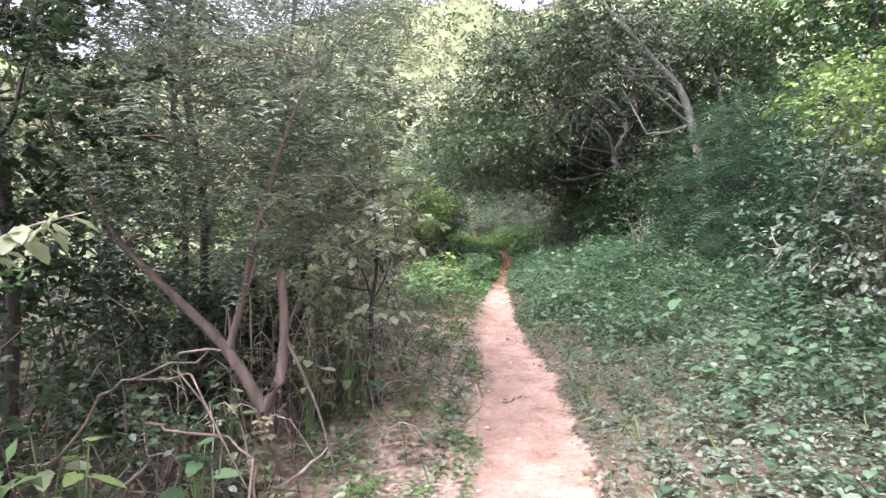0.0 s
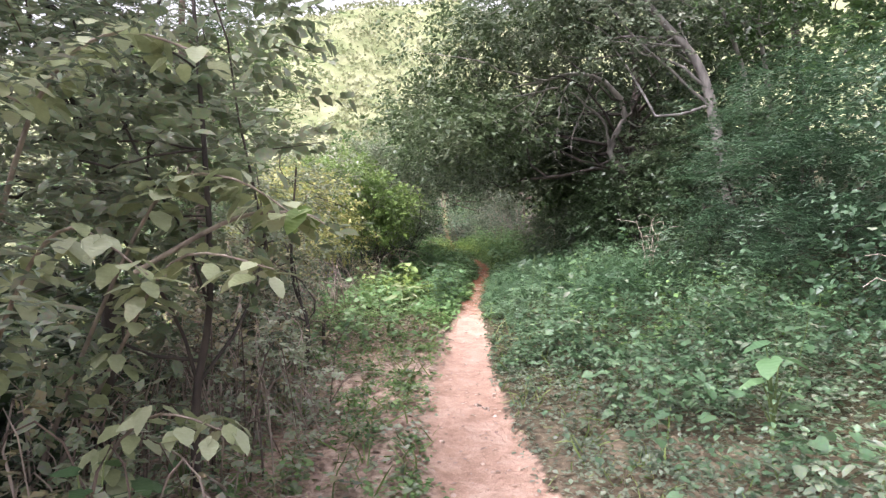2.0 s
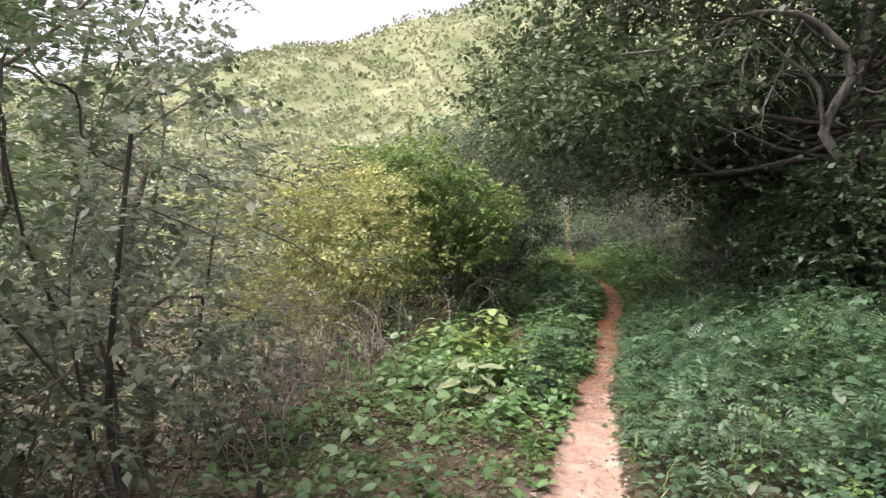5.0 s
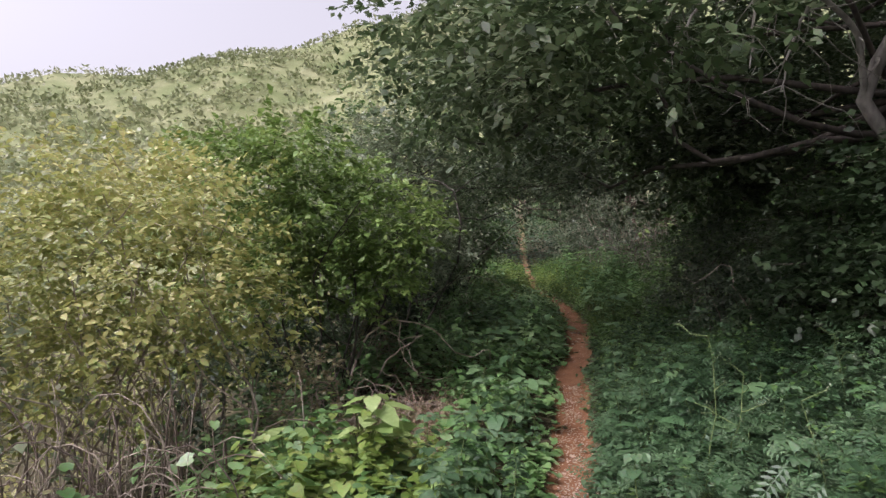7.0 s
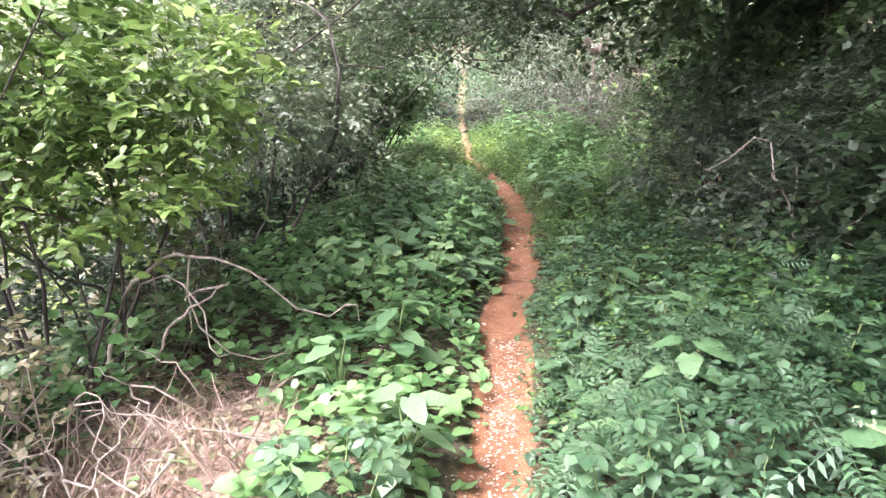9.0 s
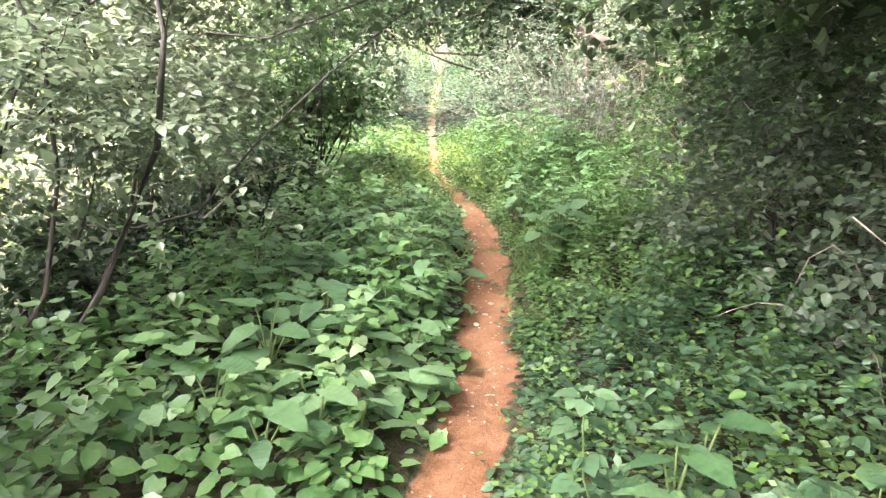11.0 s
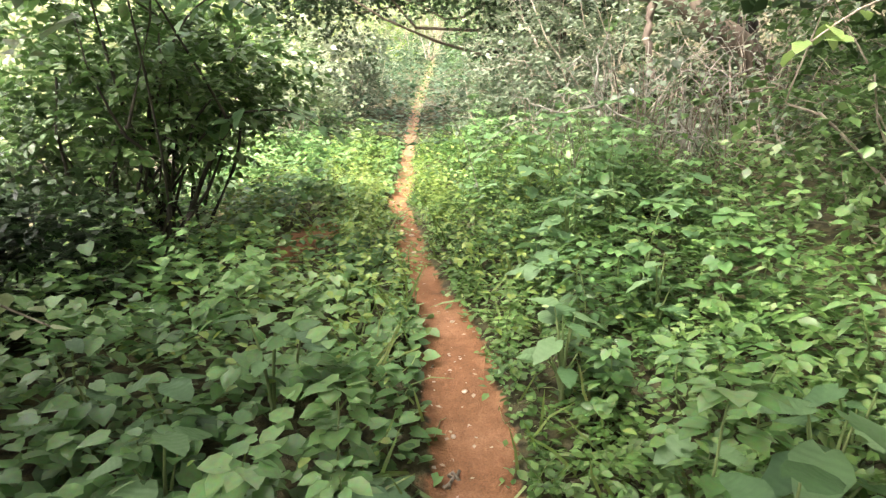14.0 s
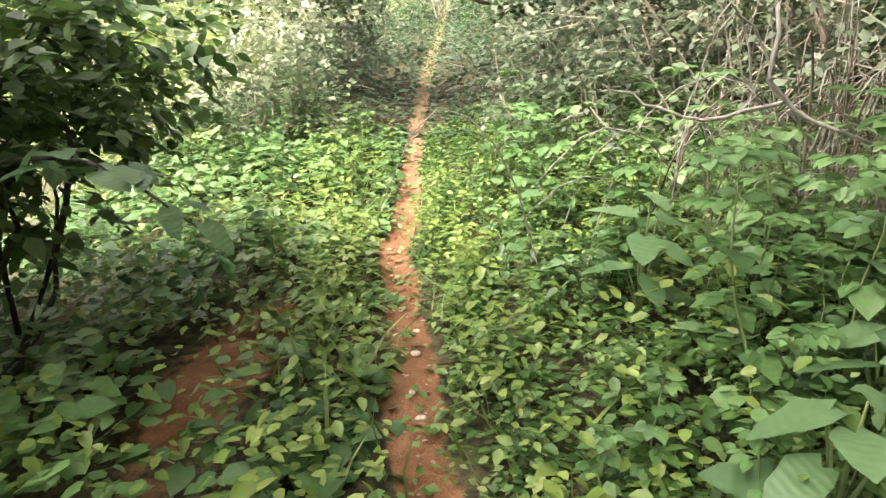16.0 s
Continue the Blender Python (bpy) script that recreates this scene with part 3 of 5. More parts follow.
scatter("grass", 2600, (-1.0, .5), (14.6, 16.8), lambda x, y: np.exp(-(((x + .2) / .5) ** 2 + ((y - 15.6) / .8) ** 2)), lambda x, y: .02 + 0 * x, .24, BLADE, M_DRY, "dry pinkish grass stalks in the litter", "grass", 48, flat=1.8, up=.3, wide=.8)
scatter("ground_cover", 5000, (-1.2, .6), (14.4, 17.0), lambda x, y: np.clip(.25 + waves(x, y, .6, 49), 0, 1) * off_track(x, y, .2), lambda x, y: .12 + 0 * x, .045, OVATE, M_OLIVE, "olive seedlings among the dry stalks", "undergrowth", 50)
scatter("lime_herbs", 48000, (-1.5, 4), (21.0, 30), lambda x, y: off_track(x, y, .12) * (1 - worn(x, y)) * np.exp(-((x - 1.0) / 1.25) ** 2 - ((y - 25.0) / 2.1) ** 2), lambda x, y: .36 + .10 * np.abs(x - 1.2), .048, OVATE, M_LIME, "yellow-green sunlit herbs where the track bends", "undergrowth", 27)
scatter("grass", 15000, (-2, 4), (1.5, 12), lambda x, y: off_track(x, y, .2) * .6 * np.exp(-((np.abs(x - track_x(y)) - .6) / .5) ** 2), lambda x, y: .01 + 0 * x, .16, BLADE, M_GRASS, "thin grass blades on the verges", "grass", 30, flat=1.4, up=.3, wide=1.6)
scatter("grass", 9000, (-.5, 3), (20, 27), lambda x, y: off_track(x, y, .12) * np.exp(-((np.abs(x - track_x(y)) - .3) / .3) ** 2), lambda x, y: .01 + 0 * x, .2, BLADE, M_GRASS, "fresh grass blades along the red track", "grass", 34, flat=1.6, up=.3, wide=1.6)


def flecks(name, n, yr, spread, size, mat, label, seed):
    """Small loose bits lying on the track."""
    rs = np.random.RandomState(seed)
    y = rs.uniform(*yr, n)
    x = track_x(y) + rs.normal(size=n) * spread * np.interp(y, TRACK_Y, TRACK_W)
    a = rs.uniform(0, 6.28, n)
    W = np.stack([np.cos(a), np.sin(a), rs.normal(size=n) * .2], -1)
    ob = leaves(name, np.stack([x, y, ground_z(x, y) + .006], -1), W, size * rs.uniform(.5, 1.6, n), DIAMOND, mat, rs=rs, up=.92)
    return tagged(ob, label, "leaf litter", kind="stuff")


M_CHIP = leaf_material("pale_chip", [(.26, .18, .125), (.34, .25, .18), (.43, .33, .25), (.52, .42, .33)], patch=2, through_light=.05)
flecks("pale_chips", 2400, (12.6, 17.2), .62, .017, M_CHIP, "pale dry leaf chips strewn on the red track", 35)
flecks("pale_chips", 300, (17, 26), .6, .02, M_CHIP, "scattered pale dry leaves on the red soil", 36)
flecks("brown_chips", 500, (2, 12), .7, .03, M_DRY, "brown leaf bits on the pale dirt track", 37)


# ---- single plants with large leaves ----
def leaf_mesh(name, mat, heart=.0, segs=5):
    """One broad leaf, folded along its midrib, with a wavy toothed edge; 1 long."""
    bm = bmesh.new()
    rs = np.random.RandomState(5)
    rows = []
    for i in range(segs + 1):
        t = i / segs
        w = .46 * math.sin(math.pi * min(t * .9 + .1, 1)) ** .8 * (1 - .35 * t) + (.0 if 0 < i < segs else -.02)
        w = max(w, .015) * (1 + .1 * rs.normal())
        drop = -.22 * t * t
        rows.append([bm.verts.new((s * w, t - heart * abs(s) * (1 - t) * .25, drop + .16 * w * abs(s) - .10 * (abs(s) > .9) * w + .015 * rs.normal()))
                     for s in (-1, -.5, 0, .5, 1)])
    for a, b in zip(rows, rows[1:]):
        for k in range(4):
            bm.faces.new((a[k], a[k + 1], b[k + 1], b[k]))
    me = bpy.data.meshes.new(name)
    bm.to_mesh(me)
    bm.free()
    for p in me.polygons:
        p.use_smooth = True
    me.materials.append(mat)
    return me


def big_leaf_material(name, dark, mid, light):
    """A large leaf: tone by leaf, pale midrib and side veins, mottling."""
    m, n, l, b = shader(name)
    info = n.new("ShaderNodeObjectInfo")
    tc = n.new("ShaderNodeTexCoord")
    blot = noise_node(n, l, 5, 4, tc.outputs["Object"])
    mixv = n.new("ShaderNodeMath")
    mixv.operation = "MULTIPLY_ADD"
    mixv.inputs[1].default_value = .6
    l.new(info.outputs["Random"], mixv.inputs[0])
    half = n.new("ShaderNodeMath")
    half.operation = "MULTIPLY"
    half.inputs[1].default_value = .45
    l.new(blot.outputs["Fac"], half.inputs[0])
    l.new(half.outputs[0], mixv.inputs[2])
    r = ramp(n, [(.1, dark), (.5, mid), (.9, light)])
    l.new(mixv.outputs[0], r.inputs[0])
    l.new(r.outputs[0], b.inputs["Base Color"])
    wave = n.new("ShaderNodeTexWave")
    wave.bands_direction = "Y"
    wave.inputs["Scale"].default_value, wave.inputs["Distortion"].default_value = 2.2, 2
    l.new(tc.outputs["Object"], wave.inputs[0])
    bump = n.new("ShaderNodeBump")
    bump.inputs["Strength"].default_value, bump.inputs["Distance"].default_value = .12, .01
    l.new(wave.outputs["Fac"], bump.inputs["Height"])
    l.new(bump.outputs[0], b.inputs["Normal"])
    b.inputs["Roughness"].default_value = .5
    t = n.new("ShaderNodeBsdfTranslucent")
    l.new(r.outputs[0], t.inputs[0])
    ms = n.new("ShaderNodeMixShader")
    ms.inputs[0].default_value = .35
    l.new(b.outputs[0], ms.inputs[1])
    l.new(t.outputs[0], ms.inputs[2])
    l.new(ms.outputs[0], n["Material Output"].inputs[0])
    return m


M_BIG = big_leaf_material("broad_leaf", (.045, .105, .042), (.088, .172, .068), (.155, .25, .115))
M_BIG_LIME = big_leaf_material("broad_lime_leaf", (.11, .185, .045), (.19, .28, .08), (.31, .39, .16))
M_BIG_PALE = big_leaf_material("broad_pale_leaf", (.2, .235, .105), (.33, .38, .2), (.47, .51, .34))
LEAF_BIG, LEAF_LIME, LEAF_PALE = leaf_mesh("leaf_blade", M_BIG, .6), leaf_mesh("leaf_blade", M_BIG_LIME, .8), leaf_mesh("leaf_blade", M_BIG_PALE)


def leaf_pose(tip, way, tilt, size, rs):
    yaw = math.degrees(math.atan2(-way[0], way[1]))
    return pose(*tip, tilt, rs.uniform(-18, 18), yaw) @ Matrix.Diagonal((size, size, size, 1))


def broadleaf_plant(at, n, size, height, me, label, seed, name="broadleaf_herb", spread=.8, lean=(0, 0), group="broad-leaved herbs"):
    """Leaves on stalks round a short foot, the upper ones smaller."""
    rs = np.random.RandomState(seed)
    root = empty_at(name, at[0], at[1], None, label, "plant", group)
    for i in range(n):
        a = 2.4 * i + rs.uniform(-.4, .4)
        h = height * (.35 + .65 * ((i + .5) / n)) * rs.uniform(.85, 1.1)
        out = spread * size * (1.25 - .8 * i / n) * rs.uniform(.7, 1.2)
        way = (math.cos(a), math.sin(a))
        tip = (way[0] * out * .6 + lean[0] * h, way[1] * out * .6 + lean[1] * h, h)
        stalk = tubes("stalk", [smooth_line([(0, 0, -.04, .008), (way[0] * out * .15, way[1] * out * .15, h * .55, .006), (*tip, .003)], 6)], M_STALK, root, sides=5)
        lf = new("leaf", me)
        lf.parent = root
        lf.matrix_basis = leaf_pose(tip, way, rs.uniform(-18, 14), size * rs.uniform(.65, 1.15), rs)
    return root


def leafy_branch(points, n, size, me, bark, label, seed, name="leafy_branch"):
    """A bough that reaches out of the thicket, with single large leaves along it; points in the world, from its root."""
    rs = np.random.RandomState(seed)
    p0 = points[0]
    root = empty_at(name, p0[0], p0[1], p0[2], label, "branch")
    ln = smooth_line([(p[0] - p0[0], p[1] - p0[1], p[2] - p0[2], .012 * (1 - .75 * i / (len(points) - 1))) for i, p in enumerate(points)], 18)
    tubes("bough", [ln], bark, root)
    for i in range(n):
        k = int(rs.uniform(.3, 1) * 17)
        c = ln[k, :3]
        a = rs.uniform(0, 6.28)
        way = (math.cos(a), math.sin(a))
        tip = c + np.array([way[0] * .05, way[1] * .05, rs.uniform(-.05, .04)])
        lf = new("leaf", me)
        lf.parent = root
        lf.matrix_basis = leaf_pose(tip, way, rs.uniform(-50, 5), size * rs.uniform(.6, 1.2), rs)
    return root


broadleaf_plant((-.06, 14.3), 34, .165, .68, LEAF_LIME, "large yellow-green broad-leaved herb beside the track", 301, "burdock", 1.5, (.12, -.15))
broadleaf_plant((-.5, 14.1), 16, .15, .50, LEAF_LIME, "yellow-green broad-leaved herb among shrubs", 302, "burdock", 1.3)
for i, (x, y, s, h, me) in enumerate([
        (1.30, 19.6, .15, .42, LEAF_BIG), (1.05, 19.2, .15, .40, LEAF_BIG), (.75, 20.5, .17, .50, LEAF_BIG), (.95, 18.7, .21, .46, LEAF_BIG), (.35, 19.6, .2, .48, LEAF_BIG),
        (.55, 18.6, .22, .5, LEAF_BIG), (.2, 18.4, .2, .46, LEAF_BIG), (.75, 19.1, .22, .48, LEAF_BIG), (2.35, 20.6, .17, .62, LEAF_BIG), (2.15, 20.3, .16, .50, LEAF_BIG), (2.6, 20.9, .17, .60, LEAF_BIG),
        (2.15, 21.9, .16, .45, LEAF_BIG), (2.65, 22.3, .13, .45, LEAF_BIG), (2.40, 23.2, .18, .58, LEAF_BIG), (2.3, 24.4, .17, .58, LEAF_BIG), (2.75, 23.6, .17, .55, LEAF_BIG),
        (1.80, 26.3, .19, .60, LEAF_BIG), (2.05, 25.4, .17, .50, LEAF_BIG), (3.1, 23.2, .17, .55, LEAF_BIG), (2.2, 22.9, .15, .4, LEAF_BIG), (.8, 16.6, .17, .42, LEAF_BIG),
        (.55, 16.2, .16, .4, LEAF_BIG), (.95, 15.6, .17, .40, LEAF_BIG), (.75, 14.9, .16, .4, LEAF_BIG), (.5, 13.6, .14, .4, LEAF_LIME), (2.5, 7.1, .17, .55, LEAF_BIG),
        (2.8, 6.4, .13, .4, LEAF_BIG), (2.2, 5.6, .11, .3, LEAF_BIG), (2.6, 15.2, .17, .45, LEAF_BIG), (3.0, 14.4, .17, .5, LEAF_BIG), (2.2, 16.0, .17, .42, LEAF_BIG), (2.8, 16.6, .18, .42, LEAF_BIG),
        (-.05, 11.1, .10, .26, LEAF_BIG), (.05, 12.6, .2, .5, LEAF_PALE), (-.95, 2.75, .11, .45, LEAF_PALE), (-1.15, 3.1, .13, .75, LEAF_LIME), (3.3, 5.2, .12, .4, LEAF_BIG)]):
    broadleaf_plant((x, y), 9 + i % 4, s, h, me, "broad-leaved green herb standing in the undergrowth", 310 + i)



def upright_herb(at, mat, h, size, label, seed, nodes=6):
    """A leafy herb: one stem with crossed pairs of drooping leaves and a tuft at the tip."""
    rs = np.random.RandomState(seed)
    root = empty_at("upright_herb", at[0], at[1], None, label, "plant", "upright herbs")
    ln = limb((0, 0, -.05), (rs.normal() * .05, rs.normal() * .05, h), .006, .002, rs, bend=.04)
    tubes("stem", [ln], M_STALK, root, sides=4)
    P, W, S = [], [], []
    for k in range(nodes):
        f = .22 + .78 * k / (nodes - 1)
        c = ln[min(int(round(f * 7)), 7), :3]
        c = np.array([c[0], c[1], h * f])
        for q in range(2 if k < nodes - 1 else 4):
            a = k * 1.57 + q * (3.14 if k < nodes - 1 else 1.57) + rs.normal() * .25
            P.append(c + np.array([math.cos(a), math.sin(a), 0]) * size * .25)
            W.append((math.cos(a), math.sin(a), -.25 + .6 * (f - .6) + rs.normal() * .15))
            S.append(size * (1.15 - .5 * f) * rs.uniform(.8, 1.2))
            for side in (-.5, .5):
                P.append(c + np.array([math.cos(a + side), math.sin(a + side), -.02 / size * .1]) * size * .4)
                W.append((math.cos(a + side * 1.6), math.sin(a + side * 1.6), -.2 + rs.normal() * .15))
                S.append(size * .55 * rs.uniform(.8, 1.2))
    leaves("foliage", P, W, S, HEART if seed % 2 else OVATE, mat, root, rs=rs, up=.85)
    return root


def herb_bed(n, xr, yr, side, mat, h, size, label, seed):
    """Upright herbs standing in a bed; three plants are grown and the rest repeat them, turned and scaled."""
    rs = np.random.RandomState(seed)
    grown = []
    for i in range(n):
        y = rs.uniform(*yr)
        x = float(track_x(y)) + side * rs.uniform(*xr)
        if i < 3:
            grown.append(upright_herb((x, y), mat, h * (.85 + .15 * i), size, label, seed + i))
        else:
            k = rs.uniform(.6, 1.15)
            copy_thing(grown[i % 3], pose(x, y, float(ground_z(x, y)), rs.uniform(-8, 8), rs.uniform(-8, 8), rs.uniform(0, 360)) @ Matrix.Diagonal((k, k, k, 1)))


herb_bed(46, (.75, 1.9), (23.6, 27.2), 1, M_BROAD, .78, .12, "tall green leafy herb on the mound by the track", 1001)
herb_bed(34, (.4, 1.6), (20.3, 23.6), 1, M_BROAD, .5, .11, "green leafy herb beside the red track", 1011)
herb_bed(26, (.25, 1.0), (24.6, 28.5), -1, M_FRESH, .42, .085, "yellowish green herb in the sunlit clearing", 1021)
herb_bed(60, (.5, 3.0), (7.5, 13.5), 1, M_NETTLE, .55, .085, "blue-green nettle-like herb on the glade", 1031)
herb_bed(34, (.6, 3.0), (4.2, 8.0), 1, M_GREY, .36, .075, "pale grey-green herb on the glade", 1041)
herb_bed(26, (.2, .75), (12.6, 15.5), -1, M_NETTLE, .5, .09, "dark green leafy herb at the edge of the track", 1051)
herb_bed(30, (.35, 1.7), (13.5, 17.5), 1, M_NETTLE, .5, .10, "soft-leaved green herb in the shade", 1061)
herb_bed(26, (.25, 1.2), (19.0, 21.4), -1, M_BROAD, .46, .115, "broad-leaved green herb in the carpet", 1071)
herb_bed(16, (.7, 1.7), (3.0, 7.5), -1, M_OLIVE, .4, .07, "olive-leaved weed on the littered verge", 1081)
rs = np.random.RandomState(410)
for i in range(46):
    y = rs.uniform(17.2, 22.2)
    x = float(track_x(y)) - rs.uniform(.3, 1.6)
    broadleaf_plant((x, y), 6, rs.uniform(.11, .16), float(tall(x, y)) * rs.uniform(.9, 1.25), LEAF_BIG, "low herb with broad overlapping leaves", 420 + i, spread=1.2)
for i in range(26):
    y = rs.uniform(12.5, 18.0)
    x = float(track_x(y)) + rs.uniform(.4, 1.9)
    broadleaf_plant((x, y), 6, rs.uniform(.11, .17), float(tall(x, y)) * rs.uniform(.9, 1.25), LEAF_BIG, "low herb with broad soft leaves", 470 + i, spread=1.2)
for i in range(24):
    y = rs.uniform(20, 26)
    x = float(track_x(y)) + rs.uniform(.35, 1.8)
    broadleaf_plant((x, y), 6, rs.uniform(.09, .14), float(tall(x, y)) * rs.uniform(.9, 1.3), LEAF_BIG, "upright herb with broad leaves by the red track", 500 + i, spread=1.2)
leafy_branch([(-1.3, 6.3, .5), (-.9, 6.1, 1.3), (-.5, 5.9, 1.9), (-.2, 5.8, 1.95), (.06, 5.75, 1.80)], 84, .10, LEAF_PALE, M_TWIG, "thin bough with pale broad leaves over the verge", 360)
leafy_branch([(-1.3, 6.3, .4), (-.8, 6.1, 1.2), (-.4, 5.8, 1.65), (0, 5.65, 1.62)], 66, .10, LEAF_PALE, M_TWIG, "drooping bough with pale yellowing leaves", 361)
leafy_branch([(-1.2, 5.7, .6), (-.85, 5.5, 1.4), (-.55, 5.35, 1.75), (-.25, 5.25, 1.62)], 64, .09, LEAF_PALE, M_TWIG, "low bough with pale olive leaves", 367)
leafy_branch([(-.6, 5.9, 1.6), (-.2, 5.83, 1.80), (.05, 5.8, 1.82), (.15, 5.79, 1.78)], 9, .09, LEAF_LIME, M_TWIG, "thin twig with a few yellow-green leaves over the verge", 369)
leafy_branch([(-1.1, 5.9, .3), (-.75, 5.8, .8), (-.45, 5.7, 1.1), (-.15, 5.65, 1.05)], 54, .09, LEAF_PALE, M_TWIG, "drooping low bough with pale leaves", 368)
for i, (x, y, sz, h) in enumerate([(-.55, 5.5, .11, .7), (-.78, 5.15, .11, .8), (-.62, 5.9, .10, .6), (-1.05, 4.4, .10, .6), (-.9, 3.6, .11, .55), (-1.35, 3.2, .12, .8), (-.75, 6.7, .1, .5)]):
    broadleaf_plant((x, y), 13, sz, h, LEAF_PALE if i % 2 else LEAF_BIG, "leafy herb under the thicket's edge", 380 + i, spread=1.6)
leafy_branch([(-1.2, 5.9, 1.5), (-.85, 5.7, 2.2), (-.5, 5.55, 2.4), (-.15, 5.5, 2.3)], 60, .09, LEAF_PALE, M_TWIG, "upper bough with pale olive leaves", 370)
leafy_branch([(-1.3, 5.3, 1.2), (-1.0, 5.2, 1.9), (-.75, 5.1, 2.15), (-.45, 5.05, 2.05)], 50, .085, LEAF_PALE, M_TWIG, "arching bough with pale leaves in the thicket", 371)
leafy_branch([(-.9, 21.4, 1.3), (-.3, 21.4, 1.75), (.2, 21.3, 1.85), (.5, 21.3, 1.74)], 18, .09, LEAF_PALE, M_TWIG, "low bough with pale leaves over the herbs", 362)
leafy_branch([(-.7, 24.2, 1.4), (-.2, 23.8, 2.6), (.3, 23.4, 3.0), (.75, 23.2, 2.85)], 44, .09, LEAF_BIG, M_BARK_DARK, "dark bough with hanging leaves by the track", 363)
leafy_branch([(-.7, 24.3, 1.4), (0, 23.9, 2.2), (.6, 23.6, 2.36), (.98, 23.45, 2.2)], 34, .115, LEAF_BIG, M_BARK_DARK, "leafy bough with broad green leaves over the slope", 364)
leafy_branch([(4.2, 22.0, 1.6), (3.8, 22.1, 2.6), (3.4, 22.1, 2.75), (3.05, 22.1, 2.55)], 20, .10, LEAF_LIME, M_TWIG, "overhanging bough with yellow-green leaves", 365)
leafy_branch([(-2.0, 3.3, .4), (-1.7, 3.1, 1.4), (-1.4, 3.0, 1.65), (-1.0, 2.9, 1.75)], 64, .085, LEAF_PALE, M_TWIG, "near bough with pale grey leaves", 366)


def dead_branch(lines, label, name="dead_branch", mat=None, twigs=0, seed=1, drop=.5):
    """Bare wood: each line of (x, y, z, radius) in the world is a limb; twigs hang or stand off them."""
    rs = np.random.RandomState(seed)
    p0 = np.array(lines[0][0][:3], float)
    root = empty_at(name, *p0, label=label, category="branch")
    allp = []
    for ln in lines:
        a = np.array(ln, float)
        a[:, :3] -= p0
        s = smooth_line(a, 14)
        s[1:-1, :3] += rs.normal(size=(12, 3)) * .012
        allp.append(s)
        tubes("limb", [s], mat or M_TWIG, root, sides=7)
    for i in range(twigs):
        s = allp[rs.randint(len(allp))]
        c = s[rs.randint(3, 14)]
        e = c[:3] + np.array([rs.normal() * .35, rs.normal() * .2, -drop * rs.uniform(.1, 1.2) + .15 * rs.normal()])
        tubes("twig", [limb(c[:3], e, max(c[3] * .4, .006), .003, rs, n=6, bend=.18)], mat or M_TWIG, root, sides=5)
    return root


# ---- near thicket beside the first stretch ----
plant("forked_tree", (-.79, 4.35), [(-.7, .3, 2.1, .9, .8, .55), (.05, .4, 2.5, .8, .8, .6), (-.2, .2, 1.7, .8, .6, .35), (-1.4, .2, 2.4, .8, .8, .6), (-.2, .5, 3.1, 1.0, .9, .5), (-1.2, .4, 3.2, .9, .8, .5)], M_GREY, M_BARK,
      "small forked tree with bare brown trunk and fine grey-green leaves", "tree", clumps=1150, per=6, size=.115, template=FEATHER, up=.86, stems=26, twigs=160,
      trunk=[(0, 0, 0), (-.02, 0, .25), (-.05, 0, .51)], trunk_r=.056, seed=31,
      limbs=[[(-.05, 0, .46, .04), (-.26, 0, .81, .033), (-.63, .05, 1.16, .026), (-.96, .1, 1.47, .019), (-1.4, .2, 2.1, .008)],
             [(-.05, 0, .46, .036), (.04, .02, .65, .032), (.075, 0, .93, .028), (.05, .03, 1.25, .025), (.05, .05, 1.30, .02), (.055, .05, 1.33, .003)],
             [(-.26, 0, .81, .024), (-.21, .03, 1.0, .023), (-.11, .05, 1.46, .020), (.04, .1, 2.01, .015), (.22, .15, 2.5, .007)],
             [(.075, 0, .9, .011), (.27, -.05, .5, .008), (.4, -.1, .08, .004)]])
dead_branch([[(-1.35, 3.2, .75, .007), (-1.11, 3.2, 1.02, .006), (-.91, 3.2, 1.14, .005), (-.64, 3.2, 1.21, .004)]], "thin bare twig arching out of the thicket", mat=M_BARK, twigs=2, seed=2)
dead_branch([[(-.95, 3.2, .92, .006), (-.77, 3.2, .88, .006), (-.54, 3.2, .82, .005), (-.50, 3.2, .60, .0045), (-.52, 3.25, .22, .005)]], "bare bent twig standing in the litter", mat=M_BARK, twigs=3, seed=3)
dead_branch([[(-1.5, 3.1, .40, .008), (-1.12, 3.15, .62, .007), (-.88, 3.2, .80, .004)]], "thin bare twig among pale leaves", mat=M_BARK, twigs=2, seed=4)
dead_branch([[(-1.0, 4.2, .26, .014), (-.7, 4.1, .30, .012), (-.45, 4.4, .45, .006)]], "dry stick lying beside the tree", twigs=2, seed=5)
TH = "thin leafy tree in the dense thicket"
